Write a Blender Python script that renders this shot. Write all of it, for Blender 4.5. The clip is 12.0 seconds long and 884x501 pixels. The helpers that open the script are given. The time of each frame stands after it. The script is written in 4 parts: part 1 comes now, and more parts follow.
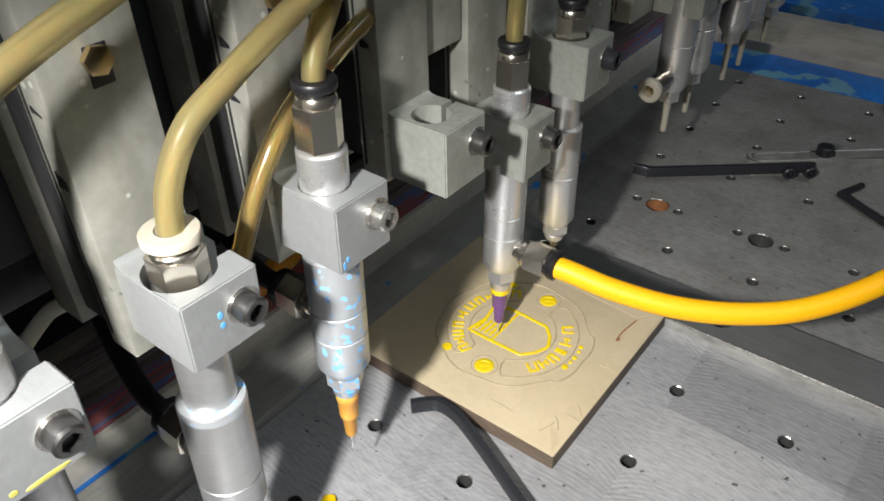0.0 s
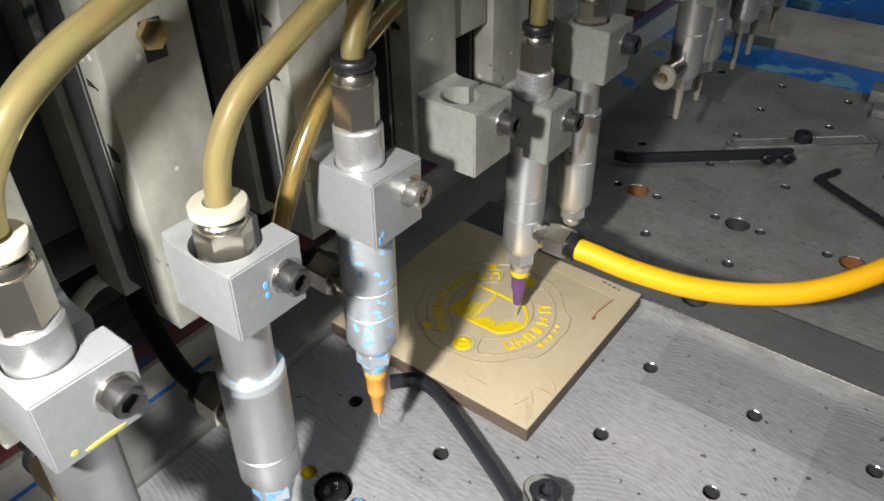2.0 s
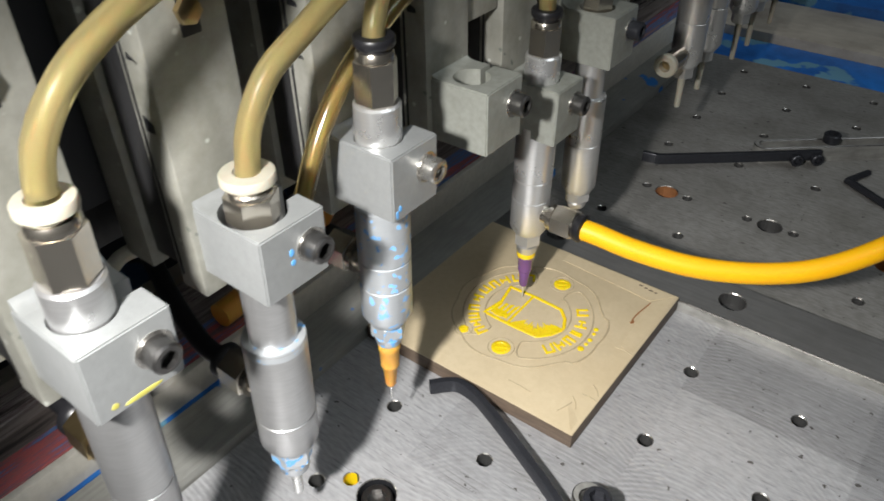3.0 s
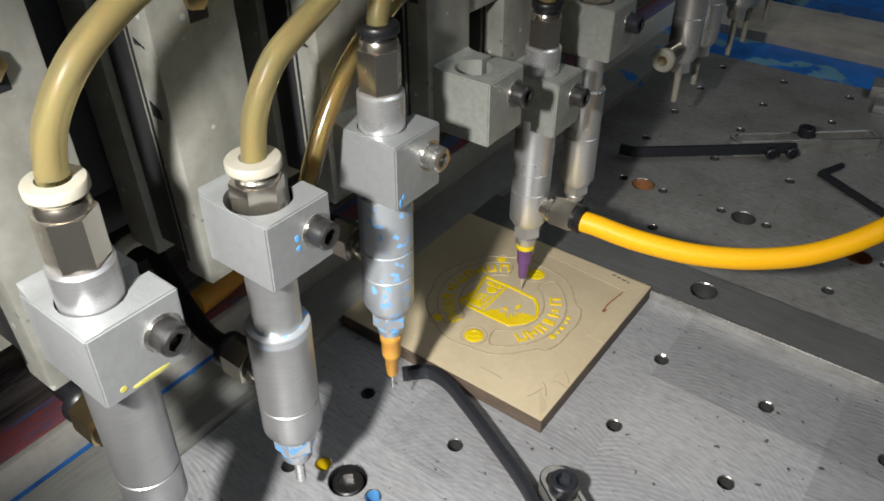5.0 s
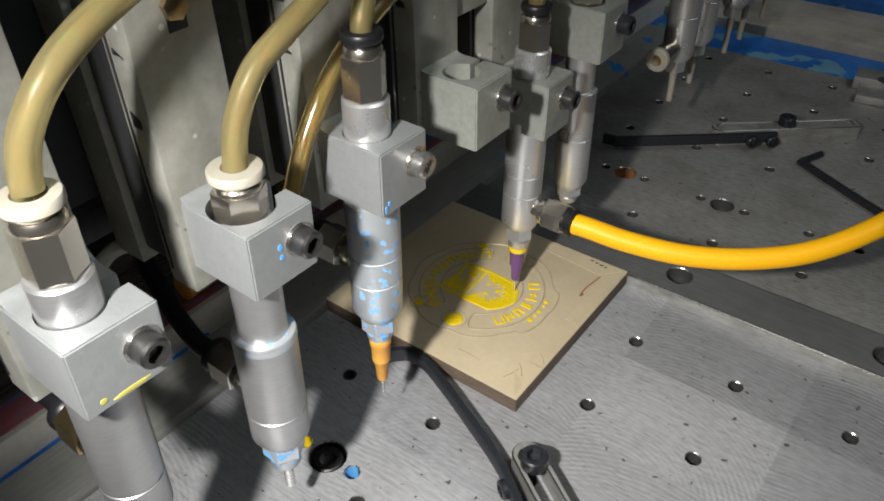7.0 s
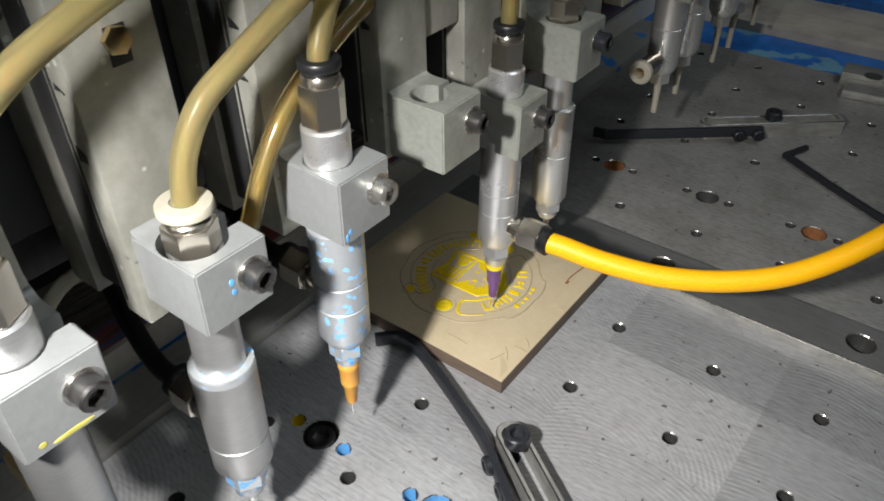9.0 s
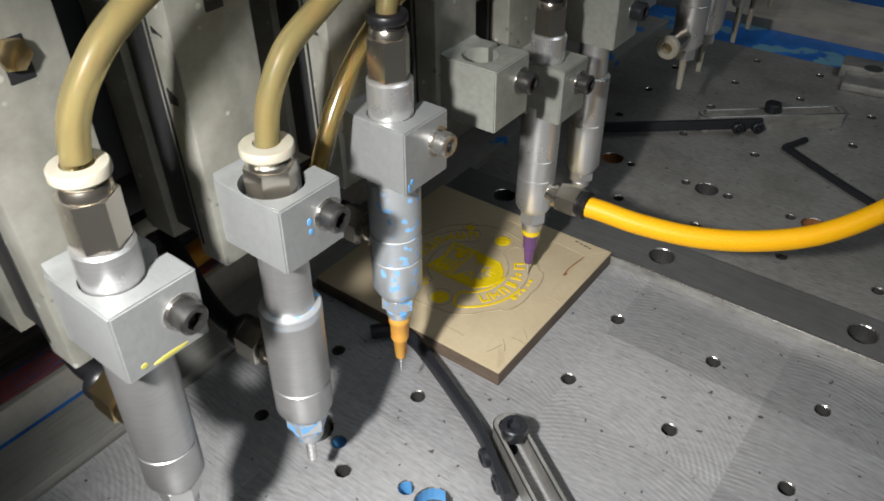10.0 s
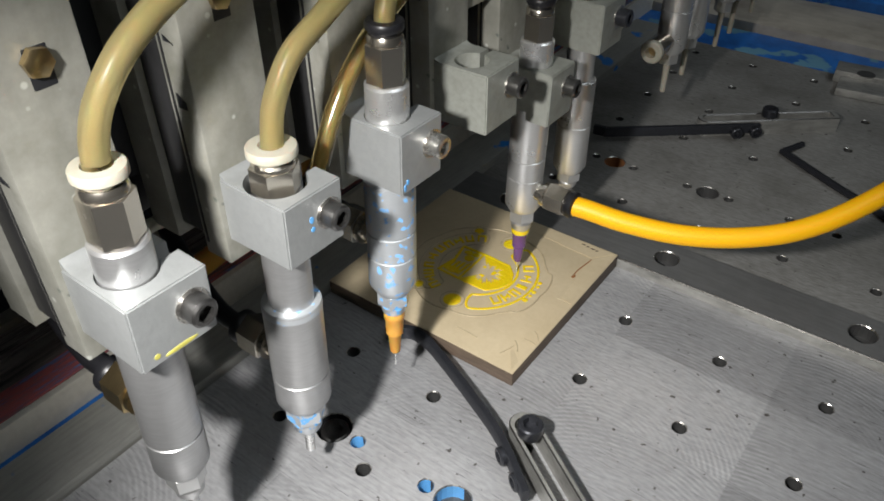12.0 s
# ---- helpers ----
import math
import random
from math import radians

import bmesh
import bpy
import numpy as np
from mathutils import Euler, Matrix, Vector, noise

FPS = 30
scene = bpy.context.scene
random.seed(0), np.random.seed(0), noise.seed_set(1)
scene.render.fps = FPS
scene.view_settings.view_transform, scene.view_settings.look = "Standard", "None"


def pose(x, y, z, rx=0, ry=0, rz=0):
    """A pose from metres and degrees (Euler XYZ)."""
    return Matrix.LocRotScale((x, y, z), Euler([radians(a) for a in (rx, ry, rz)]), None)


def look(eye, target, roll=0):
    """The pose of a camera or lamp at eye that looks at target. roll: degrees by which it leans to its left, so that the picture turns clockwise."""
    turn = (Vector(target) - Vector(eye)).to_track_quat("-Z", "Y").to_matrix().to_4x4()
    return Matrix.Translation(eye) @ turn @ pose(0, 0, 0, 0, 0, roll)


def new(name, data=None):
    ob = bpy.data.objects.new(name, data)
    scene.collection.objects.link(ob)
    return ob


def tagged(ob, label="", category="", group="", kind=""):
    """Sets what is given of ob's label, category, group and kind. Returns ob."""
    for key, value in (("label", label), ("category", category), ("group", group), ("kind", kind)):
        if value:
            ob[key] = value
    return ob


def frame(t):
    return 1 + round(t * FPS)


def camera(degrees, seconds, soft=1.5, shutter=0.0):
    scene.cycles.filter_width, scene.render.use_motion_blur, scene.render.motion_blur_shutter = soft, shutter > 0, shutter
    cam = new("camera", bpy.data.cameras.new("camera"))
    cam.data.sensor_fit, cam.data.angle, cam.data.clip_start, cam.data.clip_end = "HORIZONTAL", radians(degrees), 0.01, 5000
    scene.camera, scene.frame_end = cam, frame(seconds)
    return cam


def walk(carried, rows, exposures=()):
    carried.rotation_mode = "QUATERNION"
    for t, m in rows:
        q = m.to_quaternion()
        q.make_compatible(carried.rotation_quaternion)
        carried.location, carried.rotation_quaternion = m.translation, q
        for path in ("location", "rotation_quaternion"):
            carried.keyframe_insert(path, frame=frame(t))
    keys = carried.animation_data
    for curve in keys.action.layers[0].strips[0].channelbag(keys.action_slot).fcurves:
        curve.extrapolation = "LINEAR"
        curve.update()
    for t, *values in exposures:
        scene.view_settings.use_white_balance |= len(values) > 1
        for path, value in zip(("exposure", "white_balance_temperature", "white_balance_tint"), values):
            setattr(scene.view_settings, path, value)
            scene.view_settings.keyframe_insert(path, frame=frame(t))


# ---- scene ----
cam = camera(60.5, 12.0, soft=1.7, shutter=0.4)
ROWS = [
    (0.0, 0.0536, -0.1665, 0.2138, 53.29, 1.19, 37.64),
    (0.5, 0.0527, -0.1672, 0.2124, 53.34, 1.00, 37.65),
    (1.0, 0.0532, -0.1694, 0.2112, 53.21, 1.03, 37.62),
    (1.5, 0.0522, -0.1701, 0.2117, 53.09, 1.15, 37.50),
    (2.0, 0.0510, -0.1694, 0.2124, 53.09, 1.16, 37.46),
    (2.5, 0.0524, -0.1703, 0.2100, 52.93, 0.93, 37.42),
    (3.0, 0.0531, -0.1759, 0.2121, 52.90, 0.91, 37.29),
    (5.0, 0.0529, -0.1754, 0.2104, 52.93, 0.64, 36.87),
    (5.5, 0.0538, -0.1741, 0.2128, 52.96, 0.81, 36.74),
    (6.0, 0.0524, -0.1743, 0.2117, 52.94, 0.90, 36.77),
    (6.5, 0.0533, -0.1752, 0.2104, 52.77, 1.12, 36.93),
    (7.0, 0.0551, -0.1767, 0.2125, 52.51, 0.94, 36.98),
    (9.0, 0.0585, -0.1819, 0.2177, 52.02, 0.84, 37.30),
    (9.5, 0.0544, -0.1810, 0.2124, 52.25, 0.90, 37.17),
    (10.0, 0.0555, -0.1810, 0.2122, 52.16, 0.99, 37.17),
    (10.5, 0.0588, -0.1843, 0.2128, 52.52, 1.17, 36.94),
    (11.0, 0.0604, -0.1847, 0.2117, 52.60, 1.11, 36.76),
    (11.5, 0.0617, -0.1863, 0.2135, 52.30, 0.86, 36.52),
    (12.0, 0.0584, -0.1907, 0.2172, 52.17, 0.44, 36.29),
]
walk(cam, [(t, pose(x, y, z, rx, ry, rz)) for t, x, y, z, rx, ry, rz in ROWS], [(0.0, 0.28), (2.5, 0.25), (5.0, -0.05), (7.0, -0.06), (9.0, 0.07), (10.5, -0.1), (12.0, -0.06)])

# ---------------------------------------------------------------- light
world = bpy.data.worlds.new("workshop_air")
scene.world = world
world.use_nodes = True
world.node_tree.nodes["Background"].inputs[0].default_value = (0.75, 0.85, 1.0, 1)
world.node_tree.nodes["Background"].inputs[1].default_value = 0.06

TORCH = Vector((0.004, -0.234, 0.235))
torch = bpy.data.lights.new("torch", "SPOT")
torch.energy, torch.color, torch.shadow_soft_size = 6.8, (1.0, 0.98, 0.955), 0.008
torch.spot_size, torch.spot_blend = radians(68), 1.0
new("torch", torch).matrix_world = look(TORCH, (-0.036, -0.012, 0.0))

# added fill lamp overhead, no such fixture in view, for dim ambient light
fill_light = bpy.data.lights.new("unseen_fill", "AREA")
fill_light.shape, fill_light.size, fill_light.size_y = "RECTANGLE", 2.4, 0.5
fill_light.energy, fill_light.color = 9.5, (0.88, 0.95, 1.0)
new("unseen_fill", fill_light).matrix_world = look((0.9, 0.3, 1.7), (0, 0.05, 0))

# ---------------------------------------------------------------- materials


def material(name, colour, rough=0.5, metal=0.0, dark=None, grain=300.0, grain_amount=0.35, bump=0.05, stain=18.0, stain_amount=0.3,
             stretch=(1, 1, 1), spots=None, spot_at=0.62, spot_scale=120.0, transmission=0.0, subsurface=0.0, coat=0.0, ior=1.45, speck=None):
    """A surface with grain and stains at two sizes, relief, and paint spots where asked for."""
    m = bpy.data.materials.new(name)
    m.use_nodes = True
    n, l = m.node_tree.nodes, m.node_tree.links
    b = n["Principled BSDF"]
    co = n.new("ShaderNodeTexCoord")
    mp = n.new("ShaderNodeMapping")
    mp.inputs["Scale"].default_value = stretch
    l.new(co.outputs["Object"], mp.inputs["Vector"])
    fine, broad = n.new("ShaderNodeTexNoise"), n.new("ShaderNodeTexNoise")
    fine.inputs["Scale"].default_value, fine.inputs["Detail"].default_value = grain, 5
    broad.inputs["Scale"].default_value, broad.inputs["Detail"].default_value, broad.inputs["Roughness"].default_value = stain, 6, 0.65
    l.new(mp.outputs[0], fine.inputs["Vector"])
    l.new(co.outputs["Object"], broad.inputs["Vector"])
    dark = dark or tuple(c * 0.45 for c in colour)
    mix1, mix2 = n.new("ShaderNodeMix"), n.new("ShaderNodeMix")
    for mx in (mix1, mix2):
        mx.data_type = "RGBA"
    r1 = n.new("ShaderNodeMapRange")
    r1.inputs[1].default_value, r1.inputs[2].default_value, r1.inputs[4].default_value = 0.42, 0.72, stain_amount
    l.new(broad.outputs["Fac"], r1.inputs[0])
    l.new(r1.outputs[0], mix1.inputs[0])
    mix1.inputs[6].default_value, mix1.inputs[7].default_value = (*colour, 1), (*dark, 1)
    r2 = n.new("ShaderNodeMapRange")
    r2.inputs[1].default_value, r2.inputs[2].default_value, r2.inputs[4].default_value = 0.4, 0.75, grain_amount
    l.new(fine.outputs["Fac"], r2.inputs[0])
    l.new(r2.outputs[0], mix2.inputs[0])
    l.new(mix1.outputs[2], mix2.inputs[6])
    mix2.inputs[7].default_value = (*dark, 1)
    last = mix2.outputs[2]
    metal_out = None
    if spots:
        sp = n.new("ShaderNodeTexNoise")
        sp.inputs["Scale"].default_value, sp.inputs["Detail"].default_value = spot_scale, 3
        l.new(co.outputs["Object"], sp.inputs["Vector"])
        r3 = n.new("ShaderNodeMapRange")
        r3.inputs[1].default_value, r3.inputs[2].default_value = spot_at, spot_at + 0.03
        l.new(sp.outputs["Fac"], r3.inputs[0])
        mix3 = n.new("ShaderNodeMix")
        mix3.data_type = "RGBA"
        l.new(r3.outputs[0], mix3.inputs[0])
        l.new(last, mix3.inputs[6])
        mix3.inputs[7].default_value = (*spots, 1)
        last = mix3.outputs[2]
        inv = n.new("ShaderNodeMapRange")
        inv.inputs[3].default_value, inv.inputs[4].default_value = metal, 0.0
        l.new(r3.outputs[0], inv.inputs[0])
        metal_out = inv.outputs[0]
    if speck:
        vo = n.new("ShaderNodeTexVoronoi")
        vo.inputs["Scale"].default_value = 140
        l.new(co.outputs["Object"], vo.inputs["Vector"])
        r5 = n.new("ShaderNodeMapRange")
        r5.inputs[1].default_value, r5.inputs[2].default_value, r5.inputs[3].default_value, r5.inputs[4].default_value = 0.07, 0.12, 0.8, 0
        l.new(vo.outputs["Distance"], r5.inputs[0])
        mix4 = n.new("ShaderNodeMix")
        mix4.data_type = "RGBA"
        l.new(r5.outputs[0], mix4.inputs[0])
        l.new(last, mix4.inputs[6])
        mix4.inputs[7].default_value = (*speck, 1)
        last = mix4.outputs[2]
    l.new(last, b.inputs["Base Color"])
    b.inputs["Metallic"].default_value = metal
    if metal_out:
        l.new(metal_out, b.inputs["Metallic"])
    r4 = n.new("ShaderNodeMapRange")
    r4.inputs[3].default_value, r4.inputs[4].default_value = max(rough - 0.1, 0.03), min(rough + 0.15, 1)
    l.new(broad.outputs["Fac"], r4.inputs[0])
    l.new(r4.outputs[0], b.inputs["Roughness"])
    bp = n.new("ShaderNodeBump")
    bp.inputs["Strength"].default_value, bp.inputs["Distance"].default_value = bump, 0.001
    l.new(fine.outputs["Fac"], bp.inputs["Height"])
    l.new(bp.outputs[0], b.inputs["Normal"])
    b.inputs["Transmission Weight"].default_value = transmission
    b.inputs["Subsurface Weight"].default_value = subsurface
    b.inputs["Subsurface Scale"].default_value = 0.003
    b.inputs["Coat Weight"].default_value = coat
    b.inputs["IOR"].default_value = ior
    return m


def milled(name, colour, dark, patch=(0.72, 1.12), ring=0.16, stain_amount=0.5, streak=0.09, passes=0.0):
    """Face-milled steel plate: patches of 62 by 42 mm, each with arcs of tool marks of its own, nicks and grey stains."""
    m = material(name, colour, 0.42, 0.28, dark, grain=700, grain_amount=0.55, bump=0.1, stain=16, stain_amount=stain_amount, stretch=(0.35, 1, 1), spots=(0.08, 0.075, 0.07), spot_at=0.68, spot_scale=260)
    n, l = m.node_tree.nodes, m.node_tree.links
    b = n["Principled BSDF"]

    def vector(op, x, y):
        v = n.new("ShaderNodeVectorMath")
        v.operation = op
        for s, q in zip(v.inputs, (x, y)):
            if isinstance(q, tuple):
                s.default_value = q
            elif q is not None:
                l.new(q, s)
        return v.outputs[0]

    def span(value, lo, hi, a0, a1):
        r = n.new("ShaderNodeMapRange")
        for k, q in zip((1, 2, 3, 4), (lo, hi, a0, a1)):
            r.inputs[k].default_value = q
        l.new(value, r.inputs[0])
        return r.outputs[0]

    size = (0.062, 0.0425, 1.0)
    co = n.new("ShaderNodeTexCoord")
    plan = vector("ADD", vector("MULTIPLY", co.outputs["Object"], (1, 1, 0)), (0.0, 0.0125, 0.0))
    cell = vector("FLOOR", vector("DIVIDE", plan, size), None)
    rnd = n.new("ShaderNodeTexWhiteNoise")
    l.new(cell, rnd.inputs["Vector"])
    local = vector("SUBTRACT", plan, vector("MULTIPLY", cell, size))
    jitter = vector("MULTIPLY", rnd.outputs["Color"], (0.05, 0.05, 0.0))
    centred = vector("SUBTRACT", vector("ADD", local, jitter), (0.05, -0.012, 0.0))
    wave = n.new("ShaderNodeTexWave")
    wave.wave_type, wave.rings_direction = "RINGS", "Z"
    wave.inputs["Scale"].default_value, wave.inputs["Distortion"].default_value, wave.inputs["Detail"].default_value, wave.inputs["Detail Scale"].default_value = 165, 1.2, 2, 3
    l.new(centred, wave.inputs["Vector"])
    gate = n.new("ShaderNodeTexNoise")
    gate.inputs["Scale"].default_value, gate.inputs["Detail"].default_value = 26, 3
    l.new(co.outputs["Object"], gate.inputs["Vector"])
    strength = span(gate.outputs["Fac"], 0.47, 0.68, 0.015, ring)
    tone = n.new("ShaderNodeMath")
    tone.operation = "MULTIPLY"
    l.new(strength, tone.inputs[0])
    l.new(span(wave.outputs["Fac"], 0.2, 1.0, -0.6, 0.9), tone.inputs[1])
    # long milling streaks and short dark scratches that run along the plate
    lines = []
    for scale, detail in (((26, 1300, 1), 4), ((60, 1900, 1), 2)):
        mp = n.new("ShaderNodeMapping")
        mp.inputs["Scale"].default_value = scale
        no = n.new("ShaderNodeTexNoise")
        no.inputs["Scale"].default_value, no.inputs["Detail"].default_value = 1.0, detail
        l.new(co.outputs["Object"], mp.inputs["Vector"])
        l.new(mp.outputs[0], no.inputs["Vector"])
        lines.append(no.outputs["Fac"])
    tone2 = n.new("ShaderNodeMath")
    tone2.operation = "ADD"
    l.new(span(lines[0], 0.3, 0.7, -streak, streak), tone2.inputs[0])
    l.new(span(lines[1], 0.62, 0.72, 0.0, -0.4), tone2.inputs[1])
    tone3 = n.new("ShaderNodeMath")
    tone3.operation = "ADD"
    l.new(tone.outputs[0], tone3.inputs[0])
    l.new(tone2.outputs[0], tone3.inputs[1])
    tone = tone3
    # the later milling passes cut duller: one along the far edge, one along the right-hand side
    axes = n.new("ShaderNodeSeparateXYZ")
    l.new(co.outputs["Object"], axes.inputs[0])
    for value, edge in ((axes.outputs[0], 0.062), (axes.outputs[1], 0.030)):
        more = n.new("ShaderNodeMath")
        more.operation = "ADD"
        l.new(tone.outputs[0], more.inputs[0])
        l.new(span(value, edge - 0.0004, edge + 0.0004, 0.0, -passes), more.inputs[1])
        tone = more
    total = n.new("ShaderNodeMath")
    total.operation = "ADD"
    l.new(tone.outputs[0], total.inputs[0])
    l.new(span(rnd.outputs["Value"], 0.0, 1.0, *patch), total.inputs[1])
    mul = n.new("ShaderNodeMix")
    mul.data_type, mul.blend_type = "RGBA", "MULTIPLY"
    mul.inputs[0].default_value = 1.0
    l.new(b.inputs["Base Color"].links[0].from_socket, mul.inputs[6])
    l.new(total.outputs[0], mul.inputs[7])
    l.new(mul.outputs[2], b.inputs["Base Color"])
    bump = n.new("ShaderNodeBump")
    bump.inputs["Strength"].default_value, bump.inputs["Distance"].default_value = 0.06, 0.0006
    l.new(wave.outputs["Fac"], bump.inputs["Height"])
    l.new(b.inputs["Normal"].links[0].from_socket, bump.inputs["Normal"])
    l.new(bump.outputs[0], b.inputs["Normal"])
    return m


def smeared(name, stops, along=9.0, across=150.0):
    """A rail top with long smears of dried paint that run along it."""
    m = material(name, stops[0][1], 0.5, grain=250, bump=0.3)
    n, l = m.node_tree.nodes, m.node_tree.links
    co, mp, no, ramp = n.new("ShaderNodeTexCoord"), n.new("ShaderNodeMapping"), n.new("ShaderNodeTexNoise"), n.new("ShaderNodeValToRGB")
    mp.inputs["Scale"].default_value = (across, along, 30)
    mp.inputs["Rotation"].default_value = (0, 0, 0.05)
    no.inputs["Scale"].default_value, no.inputs["Detail"].default_value, no.inputs["Roughness"].default_value = 1.0, 8, 0.72
    ramp.color_ramp.elements[0].position, ramp.color_ramp.elements[1].position = stops[0][0], stops[-1][0]
    ramp.color_ramp.elements[0].color, ramp.color_ramp.elements[1].color = (*stops[0][1], 1), (*stops[-1][1], 1)
    for at, c in stops[1:-1]:
        e = ramp.color_ramp.elements.new(at)
        e.color = (*c, 1)
    l.new(co.outputs["Object"], mp.inputs["Vector"])
    l.new(mp.outputs[0], no.inputs["Vector"])
    l.new(no.outputs["Fac"], ramp.inputs[0])
    l.new(ramp.outputs[0], n["Principled BSDF"].inputs["Base Color"])
    return m


M_BED = milled("milled_steel", (0.43, 0.432, 0.44), (0.24, 0.24, 0.245), (0.84, 1.1), passes=0.18)
M_BED_FAR = milled("oily_milled_steel", (0.3, 0.295, 0.28), (0.12, 0.115, 0.1), (0.92, 1.04), 0.06, 0.8)
M_BAR = material("ground_steel", (0.22, 0.22, 0.215), 0.45, 0.6, grain=700, stretch=(0.1, 1, 1), stain=25, stain_amount=0.5)
M_ALU = material("blasted_aluminium", (0.315, 0.325, 0.325), 0.42, 0.45, (0.24, 0.25, 0.245), grain=600, grain_amount=0.3, bump=0.12, stain=70, stain_amount=0.55)
M_ALU_DULL = material("dulled_aluminium", (0.34, 0.35, 0.315), 0.45, 0.4, (0.2, 0.205, 0.17), grain=500, grain_amount=0.35, bump=0.12, stain=80, stain_amount=0.6)
M_ALU_OLD = material("grimy_aluminium", (0.37, 0.365, 0.325), 0.5, 0.25, (0.17, 0.17, 0.14), grain=110, grain_amount=0.5, bump=0.2, stain=40, stain_amount=0.9, stretch=(1, 1, 0.3), speck=(0.58, 0.59, 0.54), spots=(0.03, 0.05, 0.045), spot_at=0.69, spot_scale=70)
M_STEEL = material("turned_steel", (0.68, 0.68, 0.67), 0.27, 0.8, (0.5, 0.5, 0.49), grain=1500, grain_amount=0.2, stretch=(0.1, 0.1, 1), bump=0.02, stain=60, stain_amount=0.2)
M_STEEL_MATT = material("turned_aluminium", (0.5, 0.5, 0.5), 0.3, 0.8, (0.34, 0.34, 0.34), grain=1500, grain_amount=0.3, stretch=(0.1, 0.1, 1), bump=0.03, stain=60, stain_amount=0.4)
M_PAINTED = material("paint_stained_steel", (0.54, 0.565, 0.585), 0.33, 0.62, (0.4, 0.43, 0.455), grain=1500, grain_amount=0.25, stretch=(0.1, 0.1, 1), bump=0.04, stain=60, spots=(0.2, 0.44, 0.78), spot_at=0.59, spot_scale=420)
M_PAINT_NUT = material("blue_smeared_nut", (0.6, 0.62, 0.64), 0.3, 0.6, (0.4, 0.43, 0.455), grain=900, grain_amount=0.25, bump=0.04, stain=60, spots=(0.14, 0.4, 0.76), spot_at=0.54, spot_scale=430)
M_NICKEL = material("nickel_brass", (0.62, 0.575, 0.5), 0.2, 0.97, (0.42, 0.375, 0.31), grain=400, grain_amount=0.1, bump=0.02, stain=90, stain_amount=0.25)
M_BRASS = material("dull_brass", (0.5, 0.38, 0.2), 0.3, 1.0, grain=400, grain_amount=0.2, stain=90)
M_BLACK = material("black_plastic", (0.012, 0.012, 0.014), 0.35, grain=500, bump=0.02)
M_OXIDE = material("black_oxide_steel", (0.036, 0.038, 0.045), 0.33, 0.45, (0.014, 0.014, 0.016), grain=800, bump=0.08, stain=120)
M_SCREW = material("dull_steel_screw", (0.17, 0.165, 0.16), 0.3, 0.95, (0.1, 0.1, 0.1), grain=900, bump=0.05, stain=200)
M_SCREW_BRIGHT = material("bright_steel_screw", (0.62, 0.6, 0.56), 0.25, 0.95, grain=900, bump=0.05, stain=200)
M_WHITE = material("white_plastic", (0.33, 0.312, 0.255), 0.5, subsurface=0.1, grain=500, grain_amount=0.1, stain_amount=0.35, dark=(0.23, 0.2, 0.14), stain=150)
M_TUBE = material("yellowed_clear_tube", (0.72, 0.62, 0.31), 0.3, transmission=0.86, grain=60, grain_amount=0.2, bump=0.02, dark=(0.6, 0.46, 0.18), stretch=(1, 1, 0.2), stain_amount=0.3, ior=1.2)
M_TUBE.node_tree.nodes["Principled BSDF"].inputs["Specular IOR Level"].default_value = 0.2
M_CORE = material("murky_resin", (0.27, 0.235, 0.12), 0.6, subsurface=0.4, grain=120, grain_amount=0.4, bump=0.02, dark=(0.25, 0.205, 0.09), stain=90, stain_amount=0.5)
M_AMBER = material("amber_filled_tube", (0.88, 0.7, 0.34), 0.08, transmission=0.95, grain=60, grain_amount=0.2, bump=0.01, dark=(0.7, 0.45, 0.12), ior=1.4)
M_HOSE = material("yellow_air_hose", (0.93, 0.47, 0.003), 0.45, subsurface=0.15, grain=500, grain_amount=0.06, bump=0.02, dark=(0.78, 0.36, 0.0), stain_amount=0.25)
M_ORANGE = material("orange_needle_hub", (0.82, 0.43, 0.08), 0.35, subsurface=0.4, transmission=0.15, grain=300, grain_amount=0.1, dark=(0.8, 0.3, 0.02))
M_PURPLE = material("purple_needle_hub", (0.15, 0.065, 0.22), 0.2, subsurface=0.15, grain=300, grain_amount=0.15)
M_PASTE = material("yellow_paste", (0.78, 0.56, 0.01), 0.25, subsurface=0.1, grain=700, grain_amount=0.2, bump=0.25, dark=(0.6, 0.4, 0.01), coat=0.3)
M_MOLD = material("khaki_mould_face", (0.58, 0.485, 0.325), 0.42, 0.15, (0.42, 0.335, 0.205), grain=500, grain_amount=0.25, bump=0.06, stain=28, stain_amount=0.5)
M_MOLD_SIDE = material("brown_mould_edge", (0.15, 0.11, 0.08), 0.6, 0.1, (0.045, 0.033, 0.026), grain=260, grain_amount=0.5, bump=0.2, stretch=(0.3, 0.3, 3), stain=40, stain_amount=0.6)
M_GROOVE = material("khaki_ridge", (0.46, 0.38, 0.25), 0.45, 0.15, grain=500, bump=0.05)
M_RUST = material("rusty_bore", (0.3, 0.13, 0.05), 0.7, 0.2, grain=400, bump=0.3)
# bore steel toned down so that holes look shaded inside
M_BORE = material("threaded_bore", (0.12, 0.12, 0.118), 0.4, 0.6, grain=900, bump=0.3, stretch=(0.1, 0.1, 3))
M_BLUE = material("blue_machine_paint", (0.02, 0.19, 0.62), 0.45, 0.0, (0.012, 0.07, 0.26), grain=120, stain=25, stain_amount=0.85, bump=0.1, spots=(0.13, 0.3, 0.42), spot_at=0.56, spot_scale=34)
M_BLUE_DOT = material("blue_paint", (0.12, 0.38, 0.75), 0.4, grain=200, bump=0.1)
